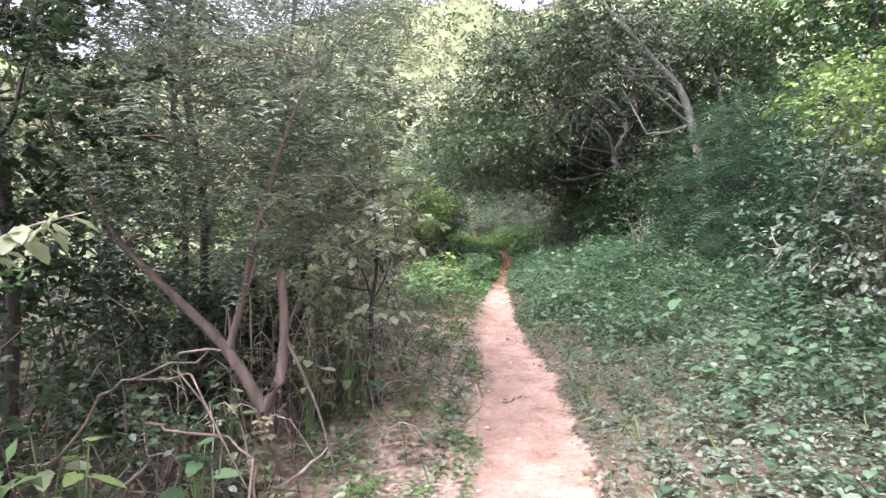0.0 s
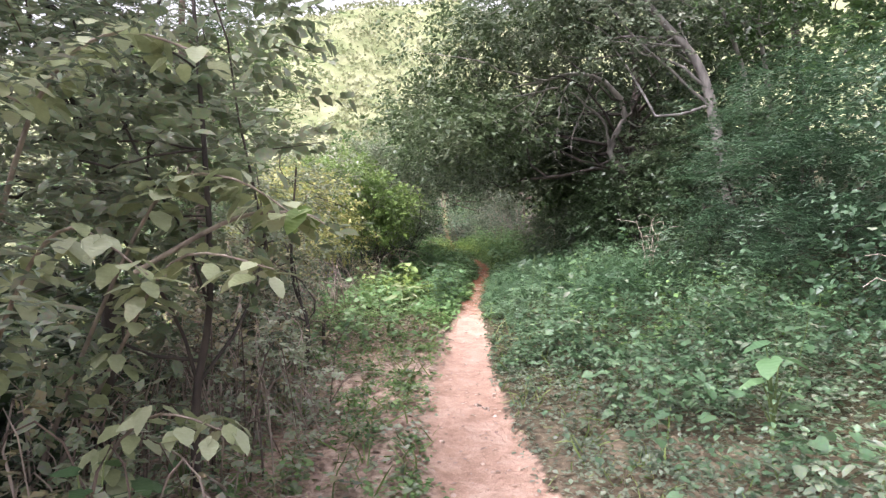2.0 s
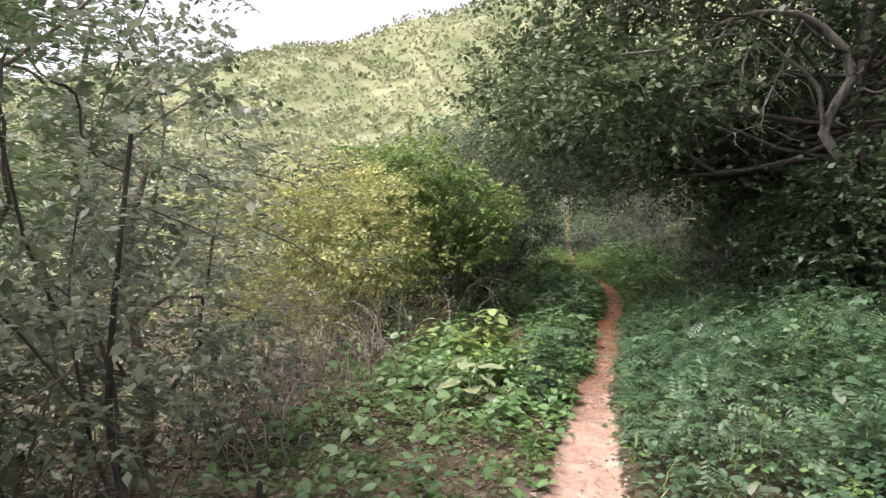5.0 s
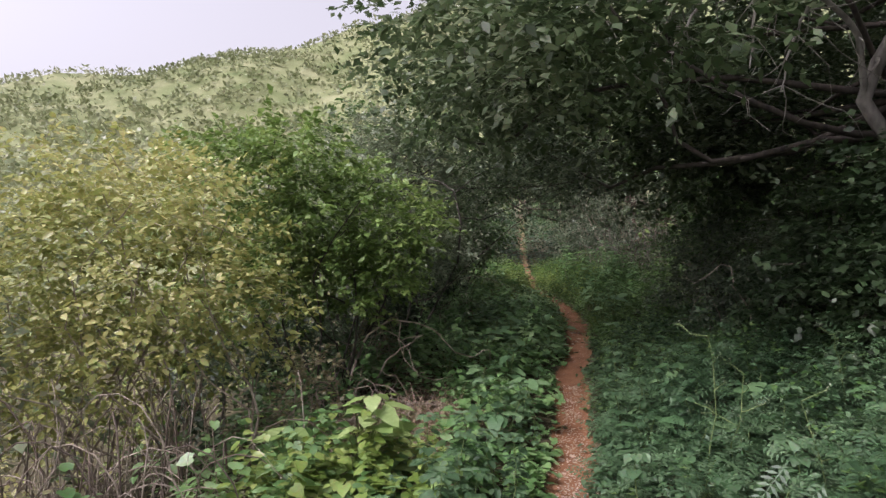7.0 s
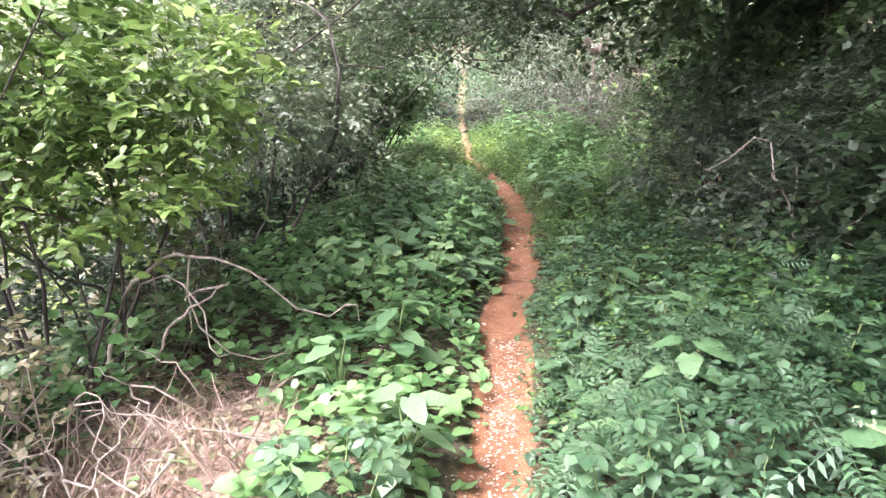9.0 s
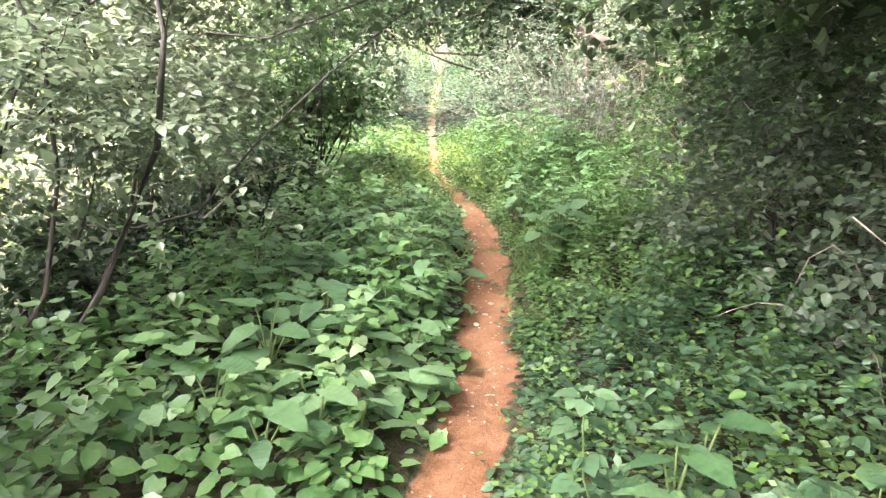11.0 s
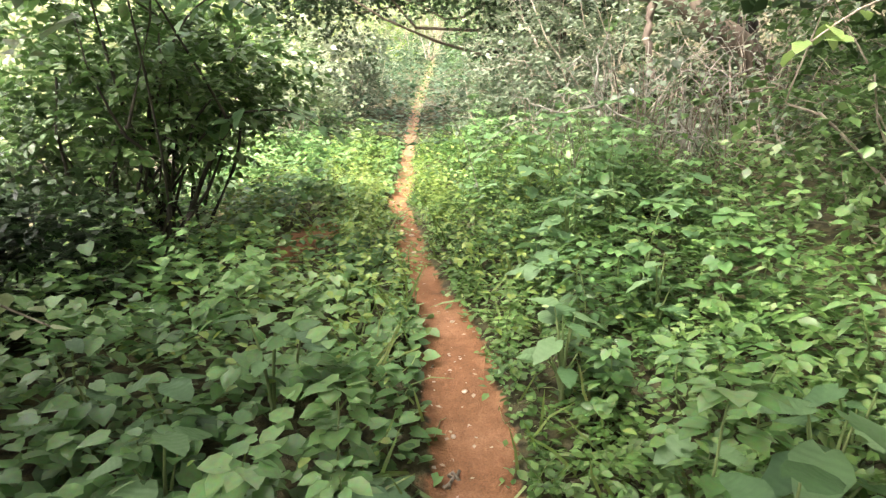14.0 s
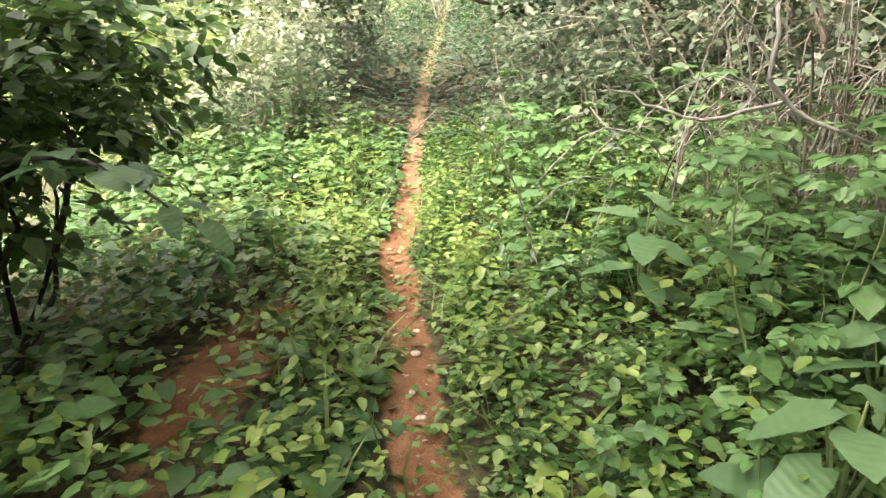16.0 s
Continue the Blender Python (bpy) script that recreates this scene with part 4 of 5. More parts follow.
for i, (x, y, h, m, t) in enumerate([(-1.4, 8.5, 4.3, M_MID, FEATHER), (-1.3, 6.9, 4.0, M_SAGE, FEATHER), (-2.1, 6.4, 4.4, M_GREY, FEATHER), (-1.9, 9.6, 3.5, M_MID, FEATHER), (-2.3, 4.2, 3.8, M_DARK, DIAMOND),
                                     (-2.9, 7.8, 4.8, M_DARK, DIAMOND), (-1.55, 10.6, 2.1, M_GREY, FEATHER), (-3.2, 5.4, 4.6, M_MID, DIAMOND), (-2.6, 2.2, 3.0, M_DARK, DIAMOND), (-2.6, 11.4, 3.3, M_SAGE, DIAMOND)]):
    plant("tree", (x, y), [(0, 0, h * .62, .75, .75, .55), (.15, .2, h * .9, .8, .8, .55), (-.2, -.2, h * .42, .6, .6, .4)], m, M_BARK_DARK if i % 3 else M_BARK, TH, "tree", "trees of the near thicket",
          clumps=360, per=6 if t is FEATHER else 15, size=.125 if t is FEATHER else .06, template=t, up=.84 if t is FEATHER else .72, wide=1.0 if t is FEATHER else 1.4, trunk=[(0, 0, 0), (.05, .05, h * .35), (-.1, .05, h * .7), (0, .1, h)], trunk_r=.046, stems=12, seed=40 + i, twigs=90)
# leaning stems that stand clear of the leaves
plant("tree", (-.45, 6.15), [(-.2, .2, 1.75, .55, .5, .4), (-.35, .3, 2.5, .7, .6, .5), (-.5, 0, 1.25, .5, .45, .35), (-.7, .2, 2.0, .6, .5, .5)], M_PALE, M_BARK_DARK, "slim tree with dark leaning stems at the verge", "tree", clumps=460, per=11, size=.075, template=OVATE,
      trunk=[(0, 0, 0), (-.02, 0, .7), (.03, .05, 1.3), (-.1, .2, 2.6)], trunk_r=.024, stems=8, seed=58)
plant("tree", (-.72, 9.5), [(-.3, .1, 1.1, .55, .5, .5), (-.35, .2, 1.9, .65, .6, .55), (-.7, .2, 1.5, .6, .6, .6)], M_PALE, M_BARK_DARK, "slim dark sapling with fine grey-green leaves", "tree", clumps=380, per=14, size=.05, template=NARROW, wide=1.5,
      trunk=[(0, 0, 0), (.02, 0, .5), (-.14, .05, 1.0), (-.1, .1, 2.0)], trunk_r=.024, stems=5, seed=59)
for i, (x, y, r, m) in enumerate([(-.75, 5.9, .42, M_PALE), (-1.2, 5.5, .55, M_OLIVE), (-.85, 6.6, .48, M_PALE), (-1.3, 7.6, .55, M_OLIVE), (-1.0, 8.2, .5, M_GREY), (-1.75, 4.6, .6, M_DARK), (-1.75, 3.4, .55, M_DARK), (-1.2, 3.9, .4, M_DARK),
                                  (-.6, 7.9, .4, M_PALE), (-1.2, 9.9, .5, M_OLIVE), (-1.5, 11.6, .45, M_GREY), (-1.7, 12.6, .6, M_OLIVE), (-1.9, 11.8, .6, M_DARK), (-2.2, 8.8, .7, M_DARK), (-2.5, 6.0, .7, M_DARK), (-2.4, 10.6, .6, M_DARK), (-1.0, 8.1, .62, M_OLIVE), (-1.2, 9.1, .5, M_PALE), (-1.35, 9.4, .7, M_GREY), (-.9, 15.6, .35, M_OLIVE), (-.75, 17.3, .4, M_OLIVE)]):
    plant("shrub", (x, y), [(0, 0, r * .95, r, r, r * .85), (.05, .1, r * 1.7, r * .6, r * .6, r * .5)], m, M_TWIG if i % 3 else M_BARK, "tangled half-bare shrub with thin upright stems", "shrub", "tangled brown shrubs", clumps=125, per=10, size=.044,
          stems=22, stem_r=.007, seed=60 + i, twigs=70, spread=.22, foot=.22)
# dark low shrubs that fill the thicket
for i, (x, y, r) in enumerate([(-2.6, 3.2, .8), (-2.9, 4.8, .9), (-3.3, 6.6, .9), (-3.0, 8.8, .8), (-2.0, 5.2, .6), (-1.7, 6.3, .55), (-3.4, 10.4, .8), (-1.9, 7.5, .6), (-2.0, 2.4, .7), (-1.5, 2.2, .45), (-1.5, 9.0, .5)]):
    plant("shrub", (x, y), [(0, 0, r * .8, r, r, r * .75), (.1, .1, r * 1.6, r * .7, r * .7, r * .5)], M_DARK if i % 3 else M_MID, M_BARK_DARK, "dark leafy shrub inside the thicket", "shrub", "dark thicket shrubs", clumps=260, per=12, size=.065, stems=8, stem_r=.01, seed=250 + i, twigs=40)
# filler shrubs added in dark leaf to stand in for shade in the hollow
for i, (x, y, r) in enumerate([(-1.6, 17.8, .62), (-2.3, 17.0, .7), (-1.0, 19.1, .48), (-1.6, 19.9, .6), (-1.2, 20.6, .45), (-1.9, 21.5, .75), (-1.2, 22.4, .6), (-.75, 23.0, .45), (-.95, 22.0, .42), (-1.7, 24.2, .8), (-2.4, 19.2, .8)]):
    plant("shrub", (x, y), [(0, 0, r * .7, r, r, r * .75), (.1, .1, r * 1.4, r * .7, r * .7, r * .5)], M_DARK, M_BARK_DARK, "low filler shrub, its dark leaves standing in for the hollow's shade", "shrub", "dark shrubs of the hollow", clumps=300, per=11, size=.065, stems=8, stem_r=.01, seed=270 + i, twigs=30)
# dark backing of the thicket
# those at y <= 1 are unseen, added to close in the start
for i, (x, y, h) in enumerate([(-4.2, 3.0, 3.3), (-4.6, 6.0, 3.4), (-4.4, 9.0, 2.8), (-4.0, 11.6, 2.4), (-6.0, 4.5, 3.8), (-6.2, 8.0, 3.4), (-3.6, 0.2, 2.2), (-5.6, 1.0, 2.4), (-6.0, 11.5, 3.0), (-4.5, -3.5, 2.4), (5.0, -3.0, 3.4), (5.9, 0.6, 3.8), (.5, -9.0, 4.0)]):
    plant("tree", (x, y), [(0, 0, h * .25, 1.1, 1.1, h * .22), (.1, .2, h * .6, 1.2, 1.2, h * .25), (-.1, .1, h * .9, .9, .9, h * .18)], M_DARK if i % 3 else M_MID, M_BARK_DARK, "dense leafy tree behind the thicket, some added out of view", "tree", "trees behind the thicket",
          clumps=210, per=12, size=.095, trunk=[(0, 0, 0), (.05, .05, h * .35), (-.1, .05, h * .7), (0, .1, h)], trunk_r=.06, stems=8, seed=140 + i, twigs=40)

# stake, stones and sticks
bm = bmesh.new()
for i, (dx, dz, r) in enumerate([(0, -.1, .022), (.004, .1, .02), (-.004, .25, .019), (.003, .37, .016), (0, .385, .006)]):
    ring = [bm.verts.new((dx + r * math.cos(a * 1.0472 + .2), r * math.sin(a * 1.0472 + .2), dz)) for a in range(6)]
    if i:
        for k in range(6):
            bm.faces.new((prev[k], prev[(k + 1) % 6], ring[(k + 1) % 6], ring[k]))
    prev = ring
bm.faces.new(prev)
me = bpy.data.meshes.new("stake")
bm.to_mesh(me)
bm.free()
me.materials.append(M_BARK_DARK)
stake = tagged(new("stake", me), "short dark wooden stake in the litter", "stake")
stake.location = (-.72, 10.45, float(ground_z(-.72, 10.45)))


def stone(at, r, seed, label):
    rs = np.random.RandomState(seed)
    bm = bmesh.new()
    bmesh.ops.create_icosphere(bm, subdivisions=2, radius=r)
    for v in bm.verts:
        v.co = Vector((v.co.x * 1.3, v.co.y, v.co.z * .6)) * (1 + .18 * noise.noise(v.co * (3 / r) + Vector((seed, 0, 0))))
    me = bpy.data.meshes.new("stone")
    bm.to_mesh(me)
    bm.free()
    for p in me.polygons:
        p.use_smooth = True
    me.materials.append(M_STONE)
    ob = tagged(new("stone", me), label, "stone", "stones of the track")
    ob.matrix_world = pose(at[0], at[1], float(ground_z(at[0], at[1])) + r * .12, 0, 0, rs.uniform(0, 180))
    return ob


rs = np.random.RandomState(77)
for i in range(46):
    y = rs.uniform(2, 26)
    w = float(np.interp(y, TRACK_Y, TRACK_W))
    stone((float(track_x(y)) + rs.uniform(-1, 1) * w, y), rs.uniform(.008, .022), 700 + i, "small pale stone trodden into the track")
for i, (x, y, a, L) in enumerate([(1.75, 20.3, 10, .16), (.55, 10.9, -25, .42), (.75, 6.0, 40, .25), (1.7, 21.5, 60, .1), (.9, 8.4, -60, .2)]):
    d = np.array([math.cos(math.radians(a)), math.sin(math.radians(a))]) * L / 2
    pts = [(x + d[0] * k, y + d[1] * k, float(ground_z(x + d[0] * k, y + d[1] * k)) + .006, .006 * (1.2 - .3 * k)) for k in (-1, 0, 1)]
    dead_branch([pts], "dry stick lying on the track", "stick", seed=800 + i)

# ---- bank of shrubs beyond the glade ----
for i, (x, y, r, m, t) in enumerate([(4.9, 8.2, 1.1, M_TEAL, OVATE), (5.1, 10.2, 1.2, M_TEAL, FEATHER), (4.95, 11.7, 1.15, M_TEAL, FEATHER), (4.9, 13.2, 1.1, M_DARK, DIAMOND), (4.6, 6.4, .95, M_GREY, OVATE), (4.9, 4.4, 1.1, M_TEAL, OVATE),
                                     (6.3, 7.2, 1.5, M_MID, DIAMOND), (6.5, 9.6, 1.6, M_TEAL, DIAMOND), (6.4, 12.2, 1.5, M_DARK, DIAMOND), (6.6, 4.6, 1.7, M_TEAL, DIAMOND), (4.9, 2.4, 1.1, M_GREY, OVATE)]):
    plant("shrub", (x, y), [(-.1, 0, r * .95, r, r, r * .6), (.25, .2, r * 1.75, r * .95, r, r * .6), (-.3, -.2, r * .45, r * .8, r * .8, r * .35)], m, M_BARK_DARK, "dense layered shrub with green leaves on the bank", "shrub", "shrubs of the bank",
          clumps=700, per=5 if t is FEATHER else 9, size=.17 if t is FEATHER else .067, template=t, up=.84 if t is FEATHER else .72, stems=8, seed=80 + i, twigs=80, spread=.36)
for i, (x, y, z) in enumerate([(4.3, 7.3, 3.0), (4.6, 6.4, 2.5), (5.4, 8.8, 3.6)]):
    plant("sapling", (x + .3, y), [(-.3, 0, z - float(ground_z(x, y)), .5, .4, .3)], M_FRESH, M_BARK, "young shrub with yellow-green leaves on the bank", "shrub", clumps=120, per=12, size=.07, stems=6, seed=95 + i, twigs=20)
dead_branch([[(3.6, 12.6, 1.2, .01), (3.55, 12.6, 1.7, .008), (3.45, 12.6, 2.05, .004)], [(3.65, 12.6, 1.2, .01), (3.75, 12.6, 1.7, .007), (3.85, 12.6, 1.98, .003)], [(3.62, 12.6, 1.2, .01), (3.66, 12.55, 1.6, .007), (3.62, 12.5, 1.95, .003)]], "bunch of bare pale twigs against the shrubs", twigs=10, seed=11, drop=-.4)
dead_branch([[(3.9, 7.6, .9, .012), (3.6, 7.5, 1.25, .01), (3.75, 7.4, 1.6, .005)], [(3.9, 7.6, .9, .01), (4.0, 7.3, 1.4, .008), (3.8, 7.1, 1.7, .004)]], "bare crooked twigs at the foot of the bank", twigs=6, seed=12, drop=-.3)

# ---- large trees over the track ----
gz = float(ground_z(4.9, 17.3))
W = lambda b: (b[0] - 4.9, b[1] - 17.3, b[2] - gz, *b[3:])
plant("large_tree", (4.9, 17.3), [W(b) for b in [(.9, 16.9, 4.2, 1.4, .9, .9), (1.4, 15.0, 3.95, 1.3, .9, .5), (.2, 19.5, 4.7, 1.3, 1.6, .6), (5.0, 15.0, 3.2, 1.0, .9, .9), (.7, 17.6, 4.8, 1.4, 1.4, 1.1), (3.4, 18.9, 6.4, 2.4, 1.6, 1.4), (5.6, 17.6, 6.6, 2.4, 1.8, 1.5), (1.6, 17.0, 6.2, 1.8, 1.8, 1.2), (2.2, 18.8, 4.3, 1.7, 1.0, 1.2), (3.7, 18.9, 4.1, 1.8, .9, 1.3), (5.4, 18.9, 4.2, 1.6, 1.0, 1.5), (3.4, 15.0, 6.3, 1.8, 1.4, .7), (6.2, 15.5, 4.2, 1.1, 1.2, 1.2), (3.2, 19.5, 3.6, 1.2, .8, .8), (4.2, 19.6, 3.3, 1.3, .8, .9)]],
      M_CANOPY, M_BARK_DARK, "large dark tree whose crown hangs over the track", "tree", clumps=5900, per=14, size=.098, template=NARROW, wide=1.9, stems=26, twigs=260, spread=.42, shell=.85,
      trunk=[(0, 0, 0), (-.1, 0, 1.5), (.05, .1, 3.0), (.1, .2, 4.4), (0, .2, 6.4)], trunk_r=.17, seed=101)
dead_branch([[(4.75, 17.2, 3.2, .075), (4.25, 17.0, 3.75, .07), (4.62, 17.0, 4.58, .065), (4.0, 16.9, 5.26, .055), (3.33, 16.7, 5.32, .038), (2.77, 16.5, 5.12, .026), (2.1, 16.2, 4.9, .014)],
             [(4.25, 17.0, 3.75, .035), (4.1, 16.8, 4.3, .03), (3.7, 16.6, 4.6, .024), (3.3, 16.4, 4.85, .014)],
             [(2.77, 16.5, 5.12, .022), (1.9, 16.1, 5.2, .018), (1.3, 15.9, 5.38, .013), (.2, 15.7, 5.45, .006)],
             [(3.1, 16.6, 5.0, .022), (2.2, 16.1, 4.7, .018), (1.3, 15.7, 4.5, .008)],
             [(3.4, 16.7, 5.3, .024), (3.1, 16.5, 4.6, .016), (3.0, 16.4, 3.9, .007)],
             [(3.9, 16.8, 5.2, .024), (3.5, 16.6, 4.3, .015), (3.3, 16.5, 3.7, .006)],
             [(2.9, 16.5, 5.15, .02), (2.5, 16.3, 4.4, .014), (2.2, 16.2, 3.9, .005)],
             [(2.77, 16.5, 5.12, .018), (2.3, 16.2, 4.6, .013), (1.8, 15.9, 4.26, .006)]], "dead grey bough arching out of the large tree", mat=M_BARK_PALE, twigs=60, seed=13, drop=.7)
gz = float(ground_z(5.6, 14.0))
plant("leaning_tree", (5.6, 14.0), [(-1.6, 0, 5.4 - gz, 1.3, 1.2, .8), (-.2, .6, 6.2 - gz, 1.6, 1.5, .9), (-2.2, .4, 6.6 - gz, 1.4, 1.4, .8), (-3.2, 1.5, 6.0 - gz, 1.6, 1.4, .6)], M_GREY, M_BARK_GREY, "leaning tree with a bare grey-brown trunk", "tree", clumps=950, per=14, size=.08, stems=12,
      trunk=[(0, 0, 0), (-.35, 0, 3.6 - gz), (-.65, 0, 4.7 - gz), (-1.27, 0, 5.46 - gz), (-2.2, 0, 6.5 - gz)], trunk_r=.11, seed=103, shell=.7)
gz = float(ground_z(6.3, 14.6))
plant("leaning_tree", (6.3, 14.6), [(-.5, 0, 6.2 - gz, 1.5, 1.4, .8), (.8, .4, 5.6 - gz, 1.4, 1.4, .9)], M_MID, M_BARK_GREY, "tree with two bare grey-brown stems behind the bank", "tree", clumps=520, per=14, size=.08, stems=10,
      trunk=[(0, 0, 0), (-.2, 0, 3.8 - gz), (-.3, 0, 4.75 - gz), (-.7, 0, 5.9 - gz)], trunk_r=.08, limbs=[[(.02, 0, 1.2, .06), (.15, 0, 4.3 - gz, .05), (-.05, 0, 5.6 - gz, .03)]], seed=104, shell=.7)
for i, (x, y, h, m) in enumerate([(8.2, 12.5, 6.0, M_MID), (8.6, 17.0, 6.5, M_DARK), (7.6, 20.5, 6.0, M_DARK), (8.4, 8.0, 5.5, M_MID), (5.6, 22.8, 5.0, M_DARK), (7.0, 24.5, 6.0, M_DARK), (5.4, 27.6, 5.0, M_MID)]):
    plant("tree", (x, y), [(0, 0, h * .35, 1.7, 1.7, h * .28), (-.2, .2, h * .75, 2.0, 2.0, h * .25)], m, M_BARK_DARK, "tall leafy tree behind the bank", "tree", "trees behind the bank", clumps=640, per=13, size=.15,
          trunk=[(0, 0, 0), (-.2, 0, h * .4), (-.3, .1, h * .7), (-.3, .2, h)], trunk_r=.13, stems=12, seed=150 + i, twigs=60)
gz = float(ground_z(3.6, 30.4))
plant("arching_tree", (3.6, 30.4), [(-2.8, .1, 5.0 - gz, 1.9, 1.3, 1.0), (-1.0, -1.4, 4.8 - gz, 1.6, 1.4, 1.2), (-4.5, 1.0, 4.7 - gz, 1.6, 1.3, 1.3), (-2.1, -2.2, 5.5 - gz, 1.5, 1.3, .9), (.2, 0, 4.4 - gz, 1.5, 1.4, 1.4)],
      M_DARK, M_BARK, "dark grey-green tree arching over the far track", "tree", clumps=3300, per=14, size=.09, stems=20, twigs=160, spread=.45, shell=.8,
      trunk=[(0, 0, 0), (-.1, 0, 1.4), (-.6, -.2, 2.4), (-1.6, -.3, 3.2)], trunk_r=.12, seed=106)
# crown added over the track, mainly to block light from it
gz = float(ground_z(5.2, 23.0))
plant("tall_tree", (5.2, 23.0), [(-4.6, -.5, 5.3 - gz, 1.5, 1.5, .7), (-2.6, -.4, 5.5 - gz, 1.6, 1.5, .8), (-.6, .2, 5.4 - gz, 1.6, 1.6, 1.1)], M_CANOPY, M_BARK_DARK, "tall dark tree added over the track to shade it", "tree",
      clumps=950, per=14, size=.10, stems=16, twigs=60, spread=.45, shell=.85, trunk=[(0, 0, 0), (-.2, 0, 2.0), (-.7, .1, 3.6), (-2.0, .2, 4.4)], trunk_r=.14, seed=107)
gz = float(ground_z(-1.8, 19.7))
plant("grey_tree", (-1.8, 19.7), [(3.2, .5, 3.5 - gz, 1.4, .6, .75), (1.9, .7, 3.65 - gz, 1.0, .6, .7), (.6, .4, 3.9 - gz, 1.1, .8, .7)], M_SAGE, M_BARK_DARK, "slender tree with fine grey-green leaves hanging low over the track", "tree",
      clumps=620, per=12, size=.065, template=OVATE, stems=16, twigs=90, spread=.4, shell=.8, trunk=[(0, 0, 0), (.1, .1, 1.4), (.5, .3, 2.4), (1.3, .5, 3.1)], trunk_r=.032, seed=109)
gz = float(ground_z(-1.9, 22.3))
plant("overhanging_tree", (-1.9, 22.3), [(1.1, -.1, 4.35 - gz, 1.1, 1.0, .65), (0, .3, 4.5 - gz, 1.2, 1.2, .8), (2.1, -.3, 4.75 - gz, .9, .9, .5), (.7, -1.3, 4.6 - gz, 1.0, 1.0, .6)], M_MID, M_BARK_DARK, "leafy tree reaching over the dark shrubs", "tree",
      clumps=330, per=12, size=.085, template=DIAMOND, stems=14, twigs=60, spread=.42, shell=.8, trunk=[(0, 0, 0), (.1, 0, 1.6), (.3, .05, 2.8), (.5, 0, 4.0)], trunk_r=.09, seed=108)
# shrubs beneath it; M_DARK puts the tree's shade into the nearer ones
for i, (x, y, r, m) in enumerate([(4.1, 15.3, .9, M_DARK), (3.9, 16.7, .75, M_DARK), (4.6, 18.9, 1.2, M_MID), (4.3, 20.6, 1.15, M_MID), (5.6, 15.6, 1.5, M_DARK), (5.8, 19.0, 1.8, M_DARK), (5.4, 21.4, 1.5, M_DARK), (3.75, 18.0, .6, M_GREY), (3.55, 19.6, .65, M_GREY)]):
    plant("shrub", (x, y), [(-.1, 0, r * .9, r, r, r * .7), (.2, .2, r * 1.8, r * .9, r, r * .7)], m, M_BARK_DARK, "shrub hung with creepers, leaves darkened where shade falls", "shrub", "shaded shrubs", clumps=600, per=11, size=.055 if y > 17.5 else .075, template=OVATE if y > 17.5 else DIAMOND, stems=9, seed=160 + i, twigs=70)
dead_branch([[(3.5, 17.6, 1.1, .01), (3.3, 17.4, 1.6, .008), (3.1, 17.3, 1.9, .004)], [(3.5, 17.6, 1.1, .008), (3.6, 17.3, 1.5, .006), (3.75, 17.2, 1.85, .003)]], "bare bent stems at the edge of the shade", twigs=4, seed=14, drop=-.3)

# ---- yellow and green shrubs below the hill ----
plant("shrub", (-2.0, 14.7), [(.2, -.2, 1.9, .95, .8, .75), (-1.1, .3, 1.7, 1.0, .9, .9), (.55, .3, 1.5, .7, .7, .5), (0, .5, 2.3, .8, .8, .45), (-.3, -.3, 1.1, .9, .7, .4)], M_YELLOW, M_TWIG, "large yellow-green shrub on bare brown stems", "shrub",
      clumps=1450, per=13, size=.052, template=OVATE, stems=34, stem_r=.011, seed=111, twigs=160, foot=.4, shell=.6)
plant("shrub", (-1.0, 16.5), [(.1, 0, 1.9, .85, .9, .55), (-.6, .4, 2.3, .9, .9, .6), (.6, .2, 1.75, .5, .6, .4), (-.1, .6, 1.3, .6, .6, .4), (-.7, .2, 1.4, .7, .6, .5), (.55, -.2, 1.3, .35, .4, .28), (-.2, -.5, 2.55, .5, .5, .28), (-1.1, 0, 2.55, .5, .5, .3)], M_FRESH, M_BARK_DARK, "bright green shrub overhanging the bank", "shrub",
      clumps=1500, per=13, size=.062, template=OVATE, stems=14, stem_r=.014, seed=112, twigs=120, shell=.55)
plant("shrub", (-1.1, 18.6), [(.3, 0, 1.6, 1.1, 1.0, .5), (-.4, .6, 2.3, 1.2, 1.1, .7), (.7, .6, 1.7, .6, .8, .4)], M_SAGE, M_BARK_DARK, "grey-green shrub above a dark hollow", "shrub", clumps=1300, per=13, size=.05, template=OVATE, stems=14, seed=113, twigs=100, shell=.6)
plant("shrub", (-1.0, 20.9), [(.35, -.2, 1.35, .8, .8, .5), (-.5, .2, 2.1, 1.3, 1.1, .75), (.4, .2, 1.85, .7, .8, .45), (-.9, -.3, 2.9, 1.2, 1.1, .6), (.75, .3, 2.45, .8, .8, .4)], M_PALE, M_BARK_DARK, "tall shrub with pale leaves over dark bare stems", "shrub",
      clumps=1650, per=13, size=.053, template=OVATE, stems=22, stem_r=.013, seed=114, twigs=140, foot=.3, shell=.6)
plant("shrub", (-.65, 24.0), [(.7, .5, 1.5, .5, .5, .45), (0, 0, 1.1, .8, .75, .55), (-.2, .2, 1.75, .9, .9, .55), (.55, .1, 1.35, .55, .6, .45), (.3, .7, 1.3, .6, .6, .5), (-.7, .3, .8, .7, .7, .5), (.6, -.8, 2.25, .7, .7, .35)], M_MID, M_BARK_DARK, "many-stemmed dark shrub beside the track", "shrub", clumps=1350, per=13, size=.07, template=OVATE, stems=28, stem_r=.018, seed=115, twigs=120, foot=.2, shell=.75)
